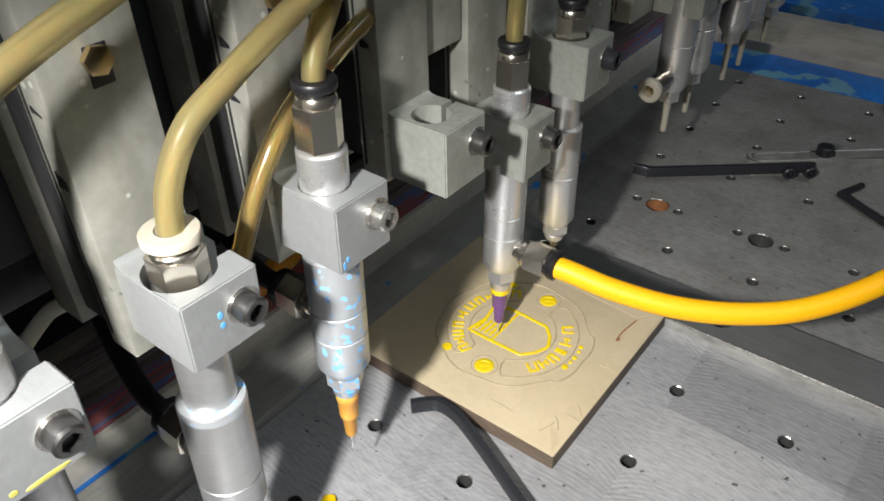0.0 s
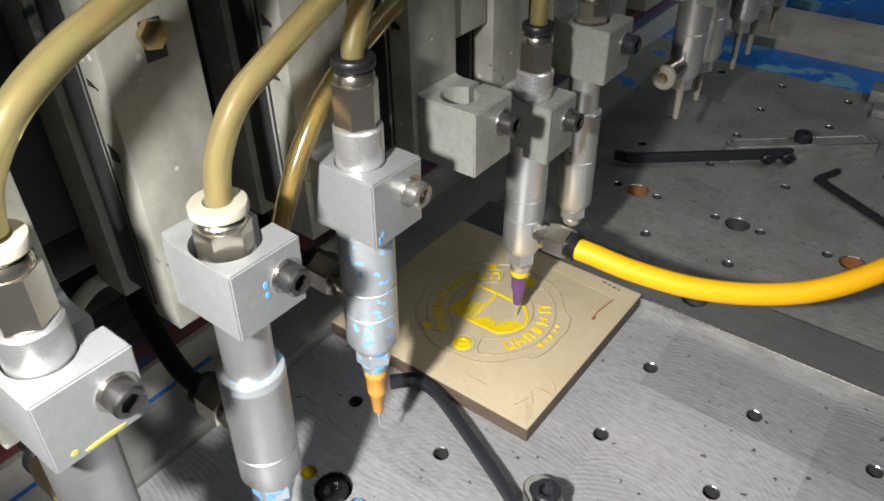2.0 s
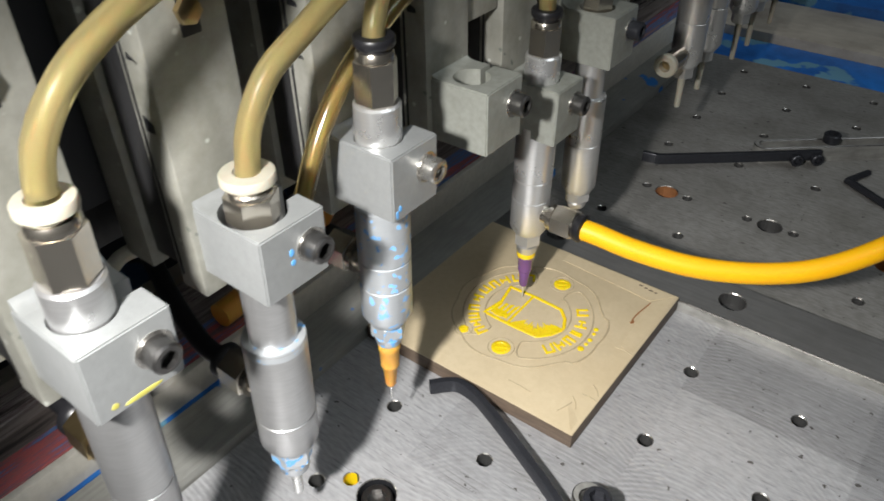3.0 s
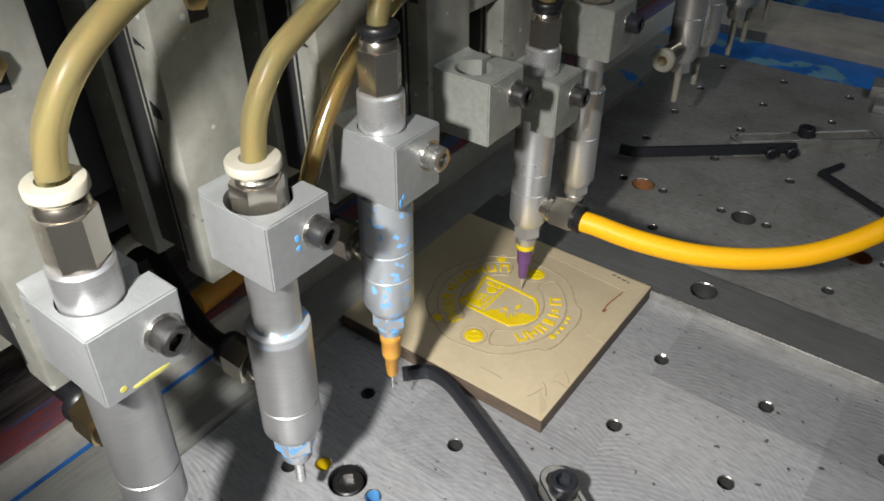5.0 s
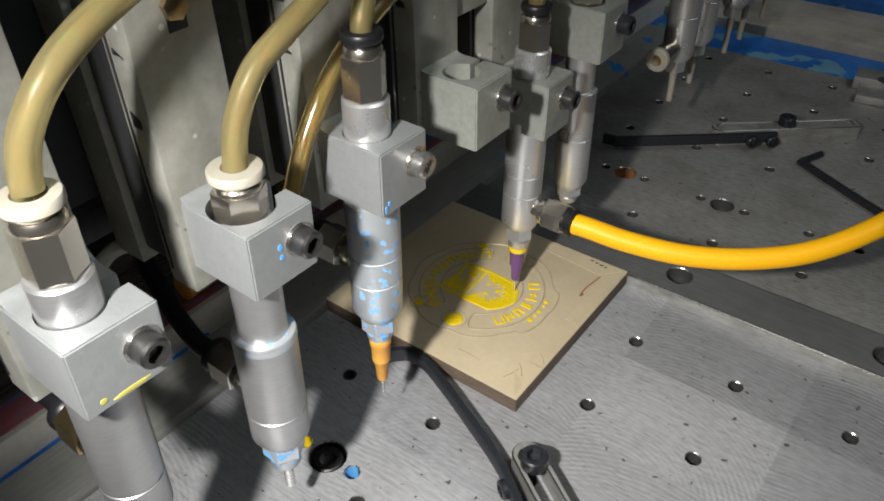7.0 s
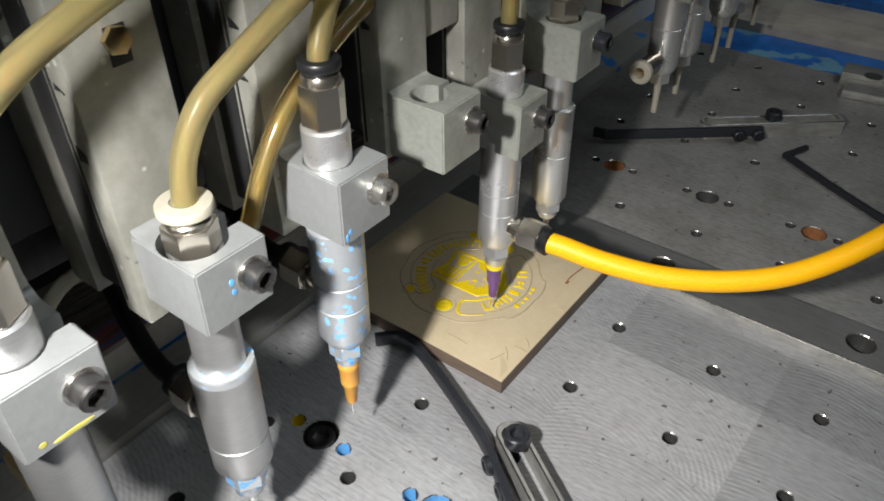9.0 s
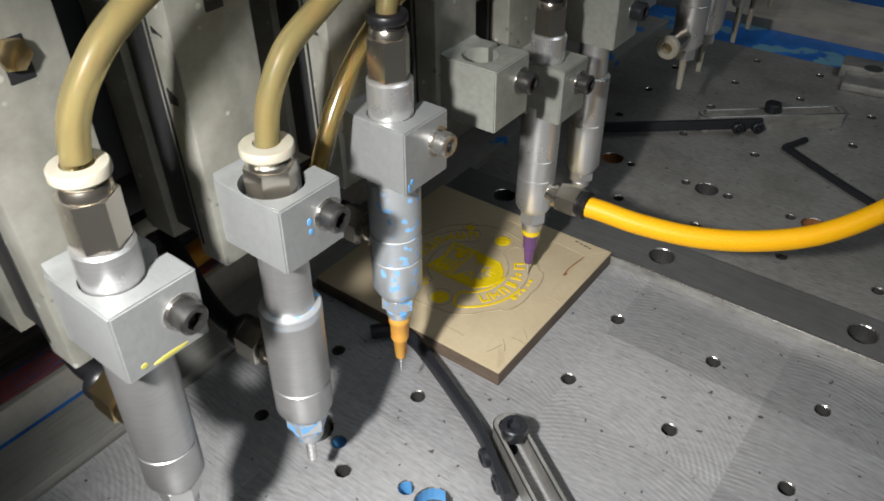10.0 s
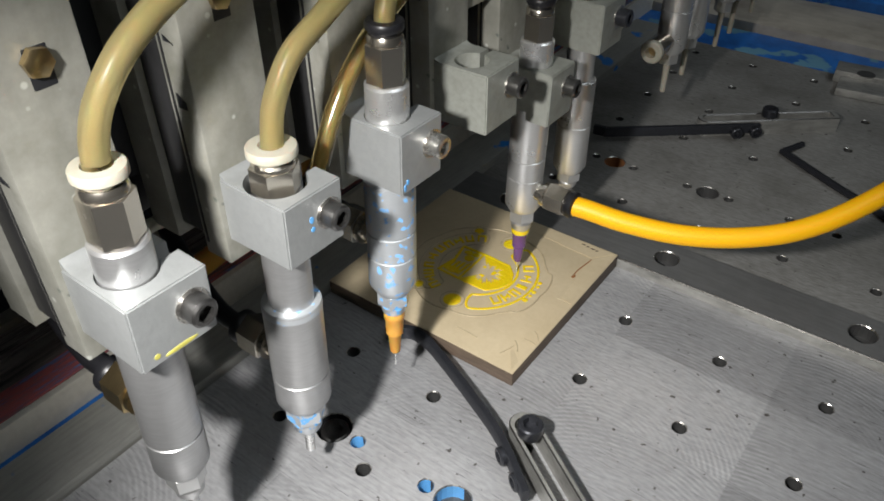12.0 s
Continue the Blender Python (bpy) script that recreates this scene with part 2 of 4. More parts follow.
M_BOARD = material("grey_brown_board", (0.5, 0.46, 0.39), 0.6, 0.0, (0.2, 0.17, 0.14), grain=120, stain=22, stain_amount=0.7, stretch=(0.3, 1, 1), bump=0.2)
M_RAIL = material("cream_rail_face", (0.74, 0.71, 0.63), 0.5, 0.0, (0.45, 0.42, 0.36), grain=300, stain=40, stain_amount=0.35)
M_DIRTY = smeared("red_and_blue_smears", ((0.34, (0.07, 0.045, 0.06)), (0.43, (0.22, 0.15, 0.17)), (0.47, (0.56, 0.13, 0.12)), (0.51, (0.24, 0.12, 0.16)), (0.54, (0.12, 0.27, 0.58)), (0.6, (0.22, 0.17, 0.22)), (0.68, (0.46, 0.26, 0.25))))
M_BROWN = smeared("brown_grime", ((0.35, (0.05, 0.045, 0.042)), (0.48, (0.22, 0.18, 0.165)), (0.58, (0.42, 0.36, 0.33)), (0.7, (0.12, 0.1, 0.1))))
M_STREAK = smeared("black_and_white_streaks", ((0.36, (0.035, 0.03, 0.03)), (0.45, (0.13, 0.1, 0.1)), (0.49, (0.6, 0.55, 0.52)), (0.54, (0.13, 0.07, 0.075)), (0.6, (0.55, 0.5, 0.48))), 6.0, 320.0)
M_STRIP = material("paint_flecked_steel", (0.4, 0.4, 0.37), 0.45, 0.35, grain=700, stretch=(1, 0.1, 1), stain=25, stain_amount=0.5, spots=(0.02, 0.2, 0.6), spot_at=0.66, spot_scale=55)
M_YELLOW_DAB = material("dried_yellow_paint", (0.5, 0.46, 0.1), 0.5, grain=300, bump=0.1)
M_FOOT = material("scuffed_clamp_steel", (0.42, 0.415, 0.39), 0.38, 0.55, (0.13, 0.13, 0.12), grain=500, grain_amount=0.4, stretch=(0.2, 1, 1), bump=0.15, stain=70, stain_amount=0.6)
# near black that stands in for deep shade in holes, gaps and recesses
M_DEEP_SHADE = material("black_deep_shade", (0.02, 0.021, 0.024), 0.5, 0.1, grain=60, stain=12)
M_PAN = material("spotted_dark_pan", (0.025, 0.027, 0.032), 0.4, 0.1, grain=60, stain=12, spots=(0.012, 0.06, 0.16), spot_at=0.57, spot_scale=16)
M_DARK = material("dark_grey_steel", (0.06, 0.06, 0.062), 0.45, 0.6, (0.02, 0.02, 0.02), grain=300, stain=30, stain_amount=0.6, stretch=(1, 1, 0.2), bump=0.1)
M_CONCRETE = material("workshop_floor_grey", (0.25, 0.25, 0.24), 0.7, grain=40, stain=2, bump=0.1)
M_WALL = material("workshop_wall_white", (0.5, 0.5, 0.48), 0.8, grain=30, stain=1.5, bump=0.05)

# ---------------------------------------------------------------- shapes, all in millimetres


def link(name, bm, mat, parent=None, label="", smooth=38):
    for v in bm.verts:
        v.co *= 0.001
    bmesh.ops.recalc_face_normals(bm, faces=bm.faces)
    me = bpy.data.meshes.new(name)
    bm.to_mesh(me)
    bm.free()
    for m in (mat if isinstance(mat, (list, tuple)) else [mat]):
        me.materials.append(m)
    if smooth:
        me.polygons.foreach_set("use_smooth", [True] * len(me.polygons))
        me.set_sharp_from_angle(angle=radians(smooth))
    ob = new(name, me)
    if parent:
        ob.parent = parent
    if label:
        ob["label"] = label
    return ob


part = link


def thing(name, at, label, category, group="", kind=""):
    ob = new(name)
    ob.empty_display_size = 0.01
    ob.location = Vector(at) * 0.001
    return tagged(ob, label, category, group, kind)


def box(x0, x1, y0, y1, z0, z1, bevel=0.4, bm=None):
    bm = bm or bmesh.new()
    r = bmesh.ops.create_cube(bm, size=1)
    for v in r["verts"]:
        v.co = Vector(((x0 + x1) / 2 + v.co.x * (x1 - x0), (y0 + y1) / 2 + v.co.y * (y1 - y0), (z0 + z1) / 2 + v.co.z * (z1 - z0)))
    if bevel:
        es = {e for v in r["verts"] for e in v.link_edges}
        bmesh.ops.bevel(bm, geom=list(es), offset=bevel, segments=2, affect="EDGES", profile=0.6)
    return bm


def lathe(profile, seg=32, bm=None, m=None):
    """A turned body about z; profile: (radius, height) from one end to the other."""
    bm = bm or bmesh.new()
    rings = []
    for r, z in profile:
        if r < 1e-4:
            rings.append([bm.verts.new((0, 0, z))])
        else:
            rings.append([bm.verts.new((r * math.cos(2 * math.pi * k / seg), r * math.sin(2 * math.pi * k / seg), z)) for k in range(seg)])
    for a, b in zip(rings, rings[1:]):
        for k in range(seg):
            j = (k + 1) % seg
            vs = [a[k % len(a)], a[j % len(a)], b[j % len(b)], b[k % len(b)]]
            vs = list(dict.fromkeys(vs))
            if len(vs) > 2:
                bm.faces.new(vs)
    for ring in (rings[0], rings[-1]):
        if len(ring) > 2:
            bm.faces.new(ring)
    if m:
        bmesh.ops.transform(bm, matrix=m, verts=[v for r in rings for v in r])
    return bm


def hexagon(af, z0, z1, bm=None, m=None, chamfer=0.6, turn=0.0):
    """A hexagon nut or fitting body, across flats af, with chamfered ends."""
    bm = bm or bmesh.new()
    R = af / math.sqrt(3)
    rows = [(R - chamfer, z0), (R, z0 + chamfer * 0.6), (R, z1 - chamfer * 0.6), (R - chamfer, z1)]
    rings = [[bm.verts.new((r * math.cos(math.pi * k / 3 + turn), r * math.sin(math.pi * k / 3 + turn), z)) for k in range(6)] for r, z in rows]
    for a, b in zip(rings, rings[1:]):
        for k in range(6):
            bm.faces.new((a[k], a[(k + 1) % 6], b[(k + 1) % 6], b[k]))
    bm.faces.new(rings[0])
    bm.faces.new(rings[-1])
    if m:
        bmesh.ops.transform(bm, matrix=m, verts=[v for r in rings for v in r])
    return bm


def spline(points, steps=8):
    """Points along a smooth curve through the points given."""
    p = [Vector(q) for q in points]
    p = [2 * p[0] - p[1]] + p + [2 * p[-1] - p[-2]]
    out = []
    for a, b, c, d in zip(p, p[1:], p[2:], p[3:]):
        for k in range(steps):
            t = k / steps
            out.append(0.5 * (2 * b + (c - a) * t + (2 * a - 5 * b + 4 * c - d) * t * t + (3 * b - a - 3 * c + d) * t ** 3))
    out.append(p[-2])
    return out


def sweep(points, radius, seg=16, steps=8, closed=False, flat=1.0, smooth=True):
    """A round (or flattened) cord along a path."""
    path = spline(points, steps) if smooth else [Vector(q) for q in points]
    bm = bmesh.new()
    up = Vector((0, 0, 1))
    rings = []
    n = len(path)
    for i, q in enumerate(path):
        d = (path[(i + 1) % n if closed else min(i + 1, n - 1)] - path[(i - 1) % n if closed else max(i - 1, 0)]).normalized()
        side = d.cross(up)
        if side.length < 0.05:
            side = d.cross(Vector((0.2, 1, 0)))
        side.normalize()
        nor = side.cross(d)
        rings.append([bm.verts.new(q + side * radius * math.cos(2 * math.pi * k / seg) + nor * radius * flat * math.sin(2 * math.pi * k / seg)) for k in range(seg)])
    pairs = list(zip(rings, rings[1:])) + ([(rings[-1], rings[0])] if closed else [])
    for a, b in pairs:
        for k in range(seg):
            bm.faces.new((a[k], a[(k + 1) % seg], b[(k + 1) % seg], b[k]))
    if not closed:
        bm.faces.new(rings[0])
        bm.faces.new(rings[-1])
    return bm


def prism(outline, z0, z1, bevel=0.0):
    """An outline in plan, raised from z0 to z1."""
    bm = bmesh.new()
    lo = [bm.verts.new((x, y, z0)) for x, y in outline]
    hi = [bm.verts.new((x, y, z1)) for x, y in outline]
    n = len(outline)
    sides = [bm.faces.new((lo[k], lo[(k + 1) % n], hi[(k + 1) % n], hi[k])) for k in range(n)]
    bm.faces.new(lo)
    top = bm.faces.new(hi)
    if bevel:
        bmesh.ops.bevel(bm, geom=list(top.edges), offset=bevel, segments=2, affect="EDGES")
    return bm


ALONG_X = pose(0, 0, 0, 0, 90, 0)
BACK_X = pose(0, 0, 0, 0, -90, 0)


def cap_screw(parent, x, y, z, mat, washer=True, r=3.4, h=4.4, m=ALONG_X, name="clamp_screw"):
    """A socket cap screw with its hexagon recess and a washer, its head pointing along m."""
    at = Matrix.Translation((x, y, z)) @ m
    bm = bmesh.new()
    seg = 24
    prof = [(r * 0.97, 0), (r, 0.3), (r, h - 0.5), (r - 0.5, h)]
    rings = [[bm.verts.new((a * math.cos(2 * math.pi * k / seg), a * math.sin(2 * math.pi * k / seg), q)) for k in range(seg)] for a, q in prof]
    hx = r * 0.55
    for q in (h, h - 2.6):
        rings.append([bm.verts.new((hx * (1 / max(math.cos((2 * math.pi * k / seg + 0.3) % (math.pi / 3) - math.pi / 6), 0.8)) * math.cos(2 * math.pi * k / seg),
                                    hx * (1 / max(math.cos((2 * math.pi * k / seg + 0.3) % (math.pi / 3) - math.pi / 6), 0.8)) * math.sin(2 * math.pi * k / seg), q)) for k in range(seg)])
    for a, b in zip(rings, rings[1:]):
        for k in range(seg):
            bm.faces.new((a[k], a[(k + 1) % seg], b[(k + 1) % seg], b[k]))
    bm.faces.new(rings[0])
    bm.faces.new(rings[-1])
    bmesh.ops.transform(bm, matrix=at, verts=bm.verts)
    s = part(name, bm, mat, parent)
    if washer:
        part("washer", lathe([(r * 1.25, -0.7), (r * 1.25, 0.0), (r * 0.8, 0.02)], 24, m=at), M_SCREW_BRIGHT, s)
    return s

from mathutils.geometry import delaunay_2d_cdt

# ---------------------------------------------------------------- the room round the machine


def room():
    # plain unseen shell, added to bounce light and fill the reflections
    link("floor", box(-2600, 2600, -2600, 2600, -950, -900, 0), M_CONCRETE, smooth=0)["kind"] = "structure"
    for name, b in (("wall_west", (-2650, -2600, -2600, 2600)), ("wall_east", (2600, 2650, -2600, 2600)), ("wall_north", (-2600, 2600, 2600, 2650)), ("wall_south", (-2600, 2600, -2650, -2600))):
        link(name, box(*b, -900, 1800, 0), M_WALL, smooth=0)["kind"] = "structure"
    link("ceiling", box(-2600, 2600, -2600, 2600, 1800, 1850, 0), M_WALL, smooth=0)["kind"] = "structure"


# ---------------------------------------------------------------- the bed of the machine, a table that slides along x
ON_TABLE = []
PITCH = 40


def circle(bm, x, y, r, z, seg):
    return [bm.verts.new((x + r * math.cos(2 * math.pi * k / seg), y + r * math.sin(2 * math.pi * k / seg), z)) for k in range(seg)]


def drilled(name, x0, x1, y0, y1, top, thick, holes, mat, parent=None, label=""):
    """A plate with real holes: (x, y, radius, depth, counterbore radius or 0, index of the bore's material)."""
    bm = bmesh.new()
    pts, edges = [Vector(c) for c in ((x0, y0), (x1, y0), (x1, y1), (x0, y1))], [(0, 1), (1, 2), (2, 3), (3, 0)]
    for x, y, r, deep, cb, mi in holes:
        n0 = len(pts)
        pts += [Vector((x + ((cb or r) + 0.35) * math.cos(2 * math.pi * k / 20), y + ((cb or r) + 0.35) * math.sin(2 * math.pi * k / 20))) for k in range(20)]
        edges += [(n0 + k, n0 + (k + 1) % 20) for k in range(20)]
    flat, _, tris, *_ = delaunay_2d_cdt(pts, edges, [], 0, 1e-5)
    verts = [bm.verts.new((v.x, v.y, top)) for v in flat]
    for t in tris:
        c = sum((flat[k] for k in t), Vector((0, 0))) / 3
        if all((c.x - h[0]) ** 2 + (c.y - h[1]) ** 2 > ((h[4] or h[2]) + 0.2) ** 2 for h in holes):
            bm.faces.new([verts[k] for k in t])
    outer = verts[:4]
    made = [verts[4 + 20 * k:24 + 20 * k] for k in range(len(holes))]
    for (x, y, r, deep, cb, mi), ring in zip(holes, made):
        steps = [((cb or r), -0.4)]
        if cb:
            steps += [(cb, -6.5), (r, -6.6)]
        steps += [(r, -deep), (0.01, -deep - 1)]
        prev = ring
        for rr, z in steps:
            cur = circle(bm, x, y, rr, top + z, 20)
            for k in range(20):
                f = bm.faces.new((prev[k], prev[(k + 1) % 20], cur[(k + 1) % 20], cur[k]))
                # hole bottoms take the near black, shade down the bore put into colour
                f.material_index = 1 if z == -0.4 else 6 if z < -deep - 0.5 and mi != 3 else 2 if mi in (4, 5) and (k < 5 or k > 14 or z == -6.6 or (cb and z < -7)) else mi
            prev = cur
    low = [bm.verts.new((v.co.x, v.co.y, top - thick)) for v in outer]
    for k in range(4):
        bm.faces.new((outer[k], outer[(k + 1) % 4], low[(k + 1) % 4], low[k]))
    bm.faces.new(low)
    return part(name, bm, [mat, M_SCREW_BRIGHT, M_BORE, M_RUST, M_BLUE_DOT, M_PASTE, M_DEEP_SHADE], parent, label, smooth=0)


def bed():
    table = thing("machine_bed", (0, 0, 0), "grey milled steel machine bed drilled with threaded holes", "machine bed")
    ON_TABLE.append(table)
    near, far = [], []
    for i in range(-2, 7):
        for j in range(-6, 9):
            x, y = i * PITCH, j * PITCH
            if -112 < x < 255 and y < 66 and not (-110 < x < -18 and -19 < y < 71):
                near.append((x, y, 2.6, 7, 0, 2))
            elif 106 < y < 335 and abs(y - 160) > 5:
                far.append((x, y, 2.4, 7, 0, 2))
    for k in range(6):
        x = -60.2 + 52.4 * k
        mi = (6, 4, 2, 2, 2, 2)[k]
        near.append((x, -72.4, 3.2, 12, 6.4, mi))
        near.append((x - 11, -72.6, 2.6, 9, 0, 5 if k == 0 else 4 if k == 1 else 2))
        near.append((x + 11, -72.2, 2.6, 9, 0, 4 if k == 0 else 2))
        far.append((x, 153, 3.2, 12, 5.6, (3, 2, 3, 2, 3, 2)[k]))
        far.append((x - 11, 153, 2.2, 9, 0, 2))
        far.append((x + 11, 153, 2.2, 9, 0, 2))
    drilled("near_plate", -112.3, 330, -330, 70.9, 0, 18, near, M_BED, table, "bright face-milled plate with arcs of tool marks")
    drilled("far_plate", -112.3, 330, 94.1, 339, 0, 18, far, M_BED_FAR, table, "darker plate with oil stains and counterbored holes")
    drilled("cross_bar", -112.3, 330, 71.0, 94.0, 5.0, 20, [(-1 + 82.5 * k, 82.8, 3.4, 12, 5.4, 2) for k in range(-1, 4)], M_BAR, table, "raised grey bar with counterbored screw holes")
    # lighter strip paints the torchlight that falls on the bar's front
    part("bar_face", box(-112.3, 330, 70.35, 70.97, 0.02, 4.25, 0), M_FOOT, table, "scuffed front face of the bar, toned lighter as torchlit")
    part("bar_edge", box(-112.3, 330, 70.55, 71.0, 4.3, 5.04, 0.12), M_SCREW_BRIGHT, table, "bright chamfer along the raised bar")
    part("side_strip", box(-137, -113.1, -330, 345, -18, 4.0, 0.5), M_STRIP, table, "raised grey side strip flecked with blue paint")
    screw = thing("bed_screw", (-60.2, -72.4, -6), "black socket head screw sunk in the bed", "screw")
    ON_TABLE.append(screw)
    cap_screw(screw, 0, 0, 0, M_SCREW, False, 5.2, 5.0, Matrix.Identity(4), "screw_head")
    return table


def side_rail():
    r = thing("side_rail", (-141, 0, 0), "cream steel rail with a paint-smeared top beside the bed", "rail")
    ON_TABLE.append(r)
    part("face", box(-3, 0, -420, 420, -20, 14.5, 0.5), M_RAIL, r, "cream painted side face")
    part("top", box(-16, -3.05, -420, 420, 6, 14.8, 0.5), M_DIRTY, r, "top smeared with red and blue paint")
    part("top", box(-30, -16.1, -420, 420, 6, 14.7, 0.5), M_BROWN, r, "brown grimy strip")
    part("top", box(-44, -30.1, -420, 420, 6, 15.0, 0.5), M_STREAK, r, "strip with black and white streaks")
    part("edge_paint", box(0.1, 2.0, -330, -58, -8, 2.0, 0.3), M_BLUE, r, "blue painted gap edge")
    part("lip", box(-52, -44.1, -420, 420, 4, 18, 0.8), M_BOARD, r, "scuffed grey lip")
    d = thing("machine_base", (-300, 0, -60), "dark inside of the machine frame", "machine base", kind="structure")
    # pan added under the rail; its blue spots stand in for dim clutter
    part("pan", box(-320, 105, -500, 700, -20, 0, 1), M_PAN, d, "dark pan with blue spots in place of clutter")
    part("back", box(-330, -321, -500, 700, -20, 500, 1), M_DEEP_SHADE, d)
    part("cabinet", box(-320, 590, -320, 635, -840, -20.2, 2), M_DARK, d, "dark machine cabinet on the floor")
    part("table_bearer", box(205, 590, -320, 395, -20.1, 41.6, 1), M_DARK, d, "dark bearer under the sliding bed")


def far_end():
    b = thing("frame_end", (0, 340, 0), "chipped blue painted end of the machine frame", "machine frame")
    part("ledge", box(-320, 330, 0.2, 44, -30, -1.5, 1.5), M_BLUE, b, "chipped blue ledge")
    part("board", box(-320, 330, 44.2, 115, -30, 5, 1.5), M_BOARD, b, "scuffed grey-brown board")
    part("panel", box(-320, 330, 115.2, 300, -30, 12, 1.5), M_BLUE, b, "blue painted panel")


# ---------------------------------------------------------------- mould with its crest
CX, CY = -64.2, 25.4


def mould():
    m = thing("mould_plate", (-64.4, 25.8, 0), "khaki mould plate with crest half filled with yellow paste", "mould")
    ON_TABLE.append(m)
    ox, oy = -64.4, 25.8
    slab = box(-47.6, 45.4, -44.4, 44.4, 0, 7, 0.5)
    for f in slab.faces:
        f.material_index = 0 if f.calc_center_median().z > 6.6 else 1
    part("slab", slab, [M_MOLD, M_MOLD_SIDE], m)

    def P(x, y, z=7.0):
        return (x - ox, y - oy, z)

    def polar(a, r, z=7.0):
        return P(CX + r * math.cos(radians(a)), CY + r * math.sin(radians(a)), z)

    # scalloped rim of the crest and its banners, as fine ridges
    rim = [polar(a, 29.6 + 1.1 * abs(math.sin(radians(a * 4.5))) + (1.6 if abs((a + 180) % 360 - 180) < 30 else 0), 6.95) for a in range(0, 360, 3)]
    part("crest_rim", sweep(rim, 0.42, 6, 1, True), M_GROOVE, m, "fine raised outline")

    def banner(a0, a1, r0, r1):
        out = [polar(a0 + (a1 - a0) * k / 24, r1, 6.95) for k in range(25)]
        mid = (r0 + r1) / 2
        cap1 = [polar(a1 + 5 * math.sin(math.pi * q / 6), mid + (r1 - mid) * math.cos(math.pi * q / 6), 6.95) for q in range(1, 6)]
        inn = [polar(a1 + (a0 - a1) * k / 24, r0, 6.95) for k in range(25)]
        cap0 = [polar(a0 - 5 * math.sin(math.pi * q / 6), mid - (mid - r0) * math.cos(math.pi * q / 6), 6.95) for q in range(1, 6)]
        return out + cap1 + inn + cap0

    lower, upper = banner(-64, 64, 17.3, 26.2), banner(116, 244, 17.3, 26.2)
    part("banner_outline", sweep(lower, 0.4, 6, 1, True), M_GROOVE, m)
    part("banner_outline", sweep(upper, 0.4, 6, 1, True), M_GROOVE, m)

    # corner scribe marks
    for x0, y0, x1, y1 in ((-26.6, 28.4, -19.6, 28.2), (-25.2, -0.2, -19.6, -0.4), (-26.3, -5.8, -28.6, -12.2), (-50.3, -10.1, -40.5, -10.5), (-24.0, 6.0, -20.0, 2.0), (-27.5, -3.0, -23.5, -8.0)):
        part("scribe_mark", sweep([P(x0, y0), P((x0 + x1) / 2 + 0.3, (y0 + y1) / 2 + 0.3), P(x1, y1)], 0.22, 6, 4), M_GROOVE, m)
    part("rust_scratch", sweep([P(-28.1, 44.4, 6.98), P(-28.4, 47.5, 7.0), P(-28.2, 51.4, 6.98), P(-26.9, 59.7, 6.96)], 0.32, 6, 5), M_RUST, m, "brown rusty scratch")
    part("rust_scratch", sweep([P(-28.3, 44.0, 6.9), P(-27.8, 44.8, 6.95), P(-27.9, 46.0, 6.9)], 0.7, 8, 4, flat=0.4), M_RUST, m)
    for x, y, w in ((-35, 67.6, 1.6), (-32.6, 67.2, 1.2), (-30.2, 66.9, 1.8), (-28, 66.6, 0.9)):
        part("scuff_mark", prism([P(x - w / 2, y - 0.5)[:2], P(x + w / 2, y - 0.4)[:2], P(x + w / 2 + 0.3, y + 0.5)[:2], P(x - w / 2 + 0.2, y + 0.4)[:2]], 6.8, 7.2, 0), M_MOLD_SIDE, m)

    # raised border strip along two edges, with a mitred corner
    part("border_strip", prism([P(x, y)[:2] for x, y in ((-20.2, 69.3), (-27.5, 60.5), (-70, 63.5), (-70, 69.3))], 6.8, 7.16, 0.15), M_MOLD, m)
    part("border_strip", prism([P(x, y)[:2] for x, y in ((-20.2, 68.6), (-20.2, 28), (-25.5, 30), (-27.0, 59.8))], 6.8, 7.12, 0.1), M_MOLD, m)
    part("corner_facet", prism([P(x, y)[:2] for x, y in ((-20.3, -17.6), (-20.3, -12), (-27, -6.5), (-26.0, -9.0))], 6.8, 7.1, 0.08), M_MOLD, m)

    # letters of the two banners as plain bars of paste
    def bar(a, r, w, h, gap):
        c = Vector((CX - ox + r * math.cos(radians(a)), CY - oy + r * math.sin(radians(a)), 7.15))
        t = Matrix.Translation(c) @ pose(0, 0, 0, 0, 0, a)
        bm = bmesh.new()
        for dx, dy, ww, hh in ((0, -w / 2, h, 1.0), (0, w / 2, h * (1.0 if gap else 0.6), 1.0), (gap, 0, 1.0, w)):
            b2 = box(dx - ww / 2, dx + ww / 2, dy - hh / 2, dy + hh / 2, -0.3, 0.3, 0.25)
            me = bpy.data.meshes.new("tmp")
            b2.to_mesh(me)
            b2.free()
            bm.from_mesh(me)
            bpy.data.meshes.remove(me)
        bmesh.ops.transform(bm, matrix=t, verts=bm.verts)
        return bm

    for k, (a, w) in enumerate(((35, 3.2), (16.5, 3.2), (1, 1.2), (-12, 2.4), (-24, 2.6), (-36.5, 3.2))):
        part("paste_mark", bar(a, 21.9, w, 4.9, (-1.9, 0.0, 1.9)[k % 3]), M_PASTE, m)
    for k, (a, w) in enumerate(((245, 2.6), (233, 2.4), (221.5, 2.2), (208.5, 2.4), (192.5, 2.6), (176, 3.0), (162, 2.6), (148.5, 3.0), (134.5, 2.8), (119.5, 3.2))):
        part("paste_mark", bar(a, 21.9, w, 4.7, (1.8, 0.0, -1.8)[k % 3]), M_PASTE, m)

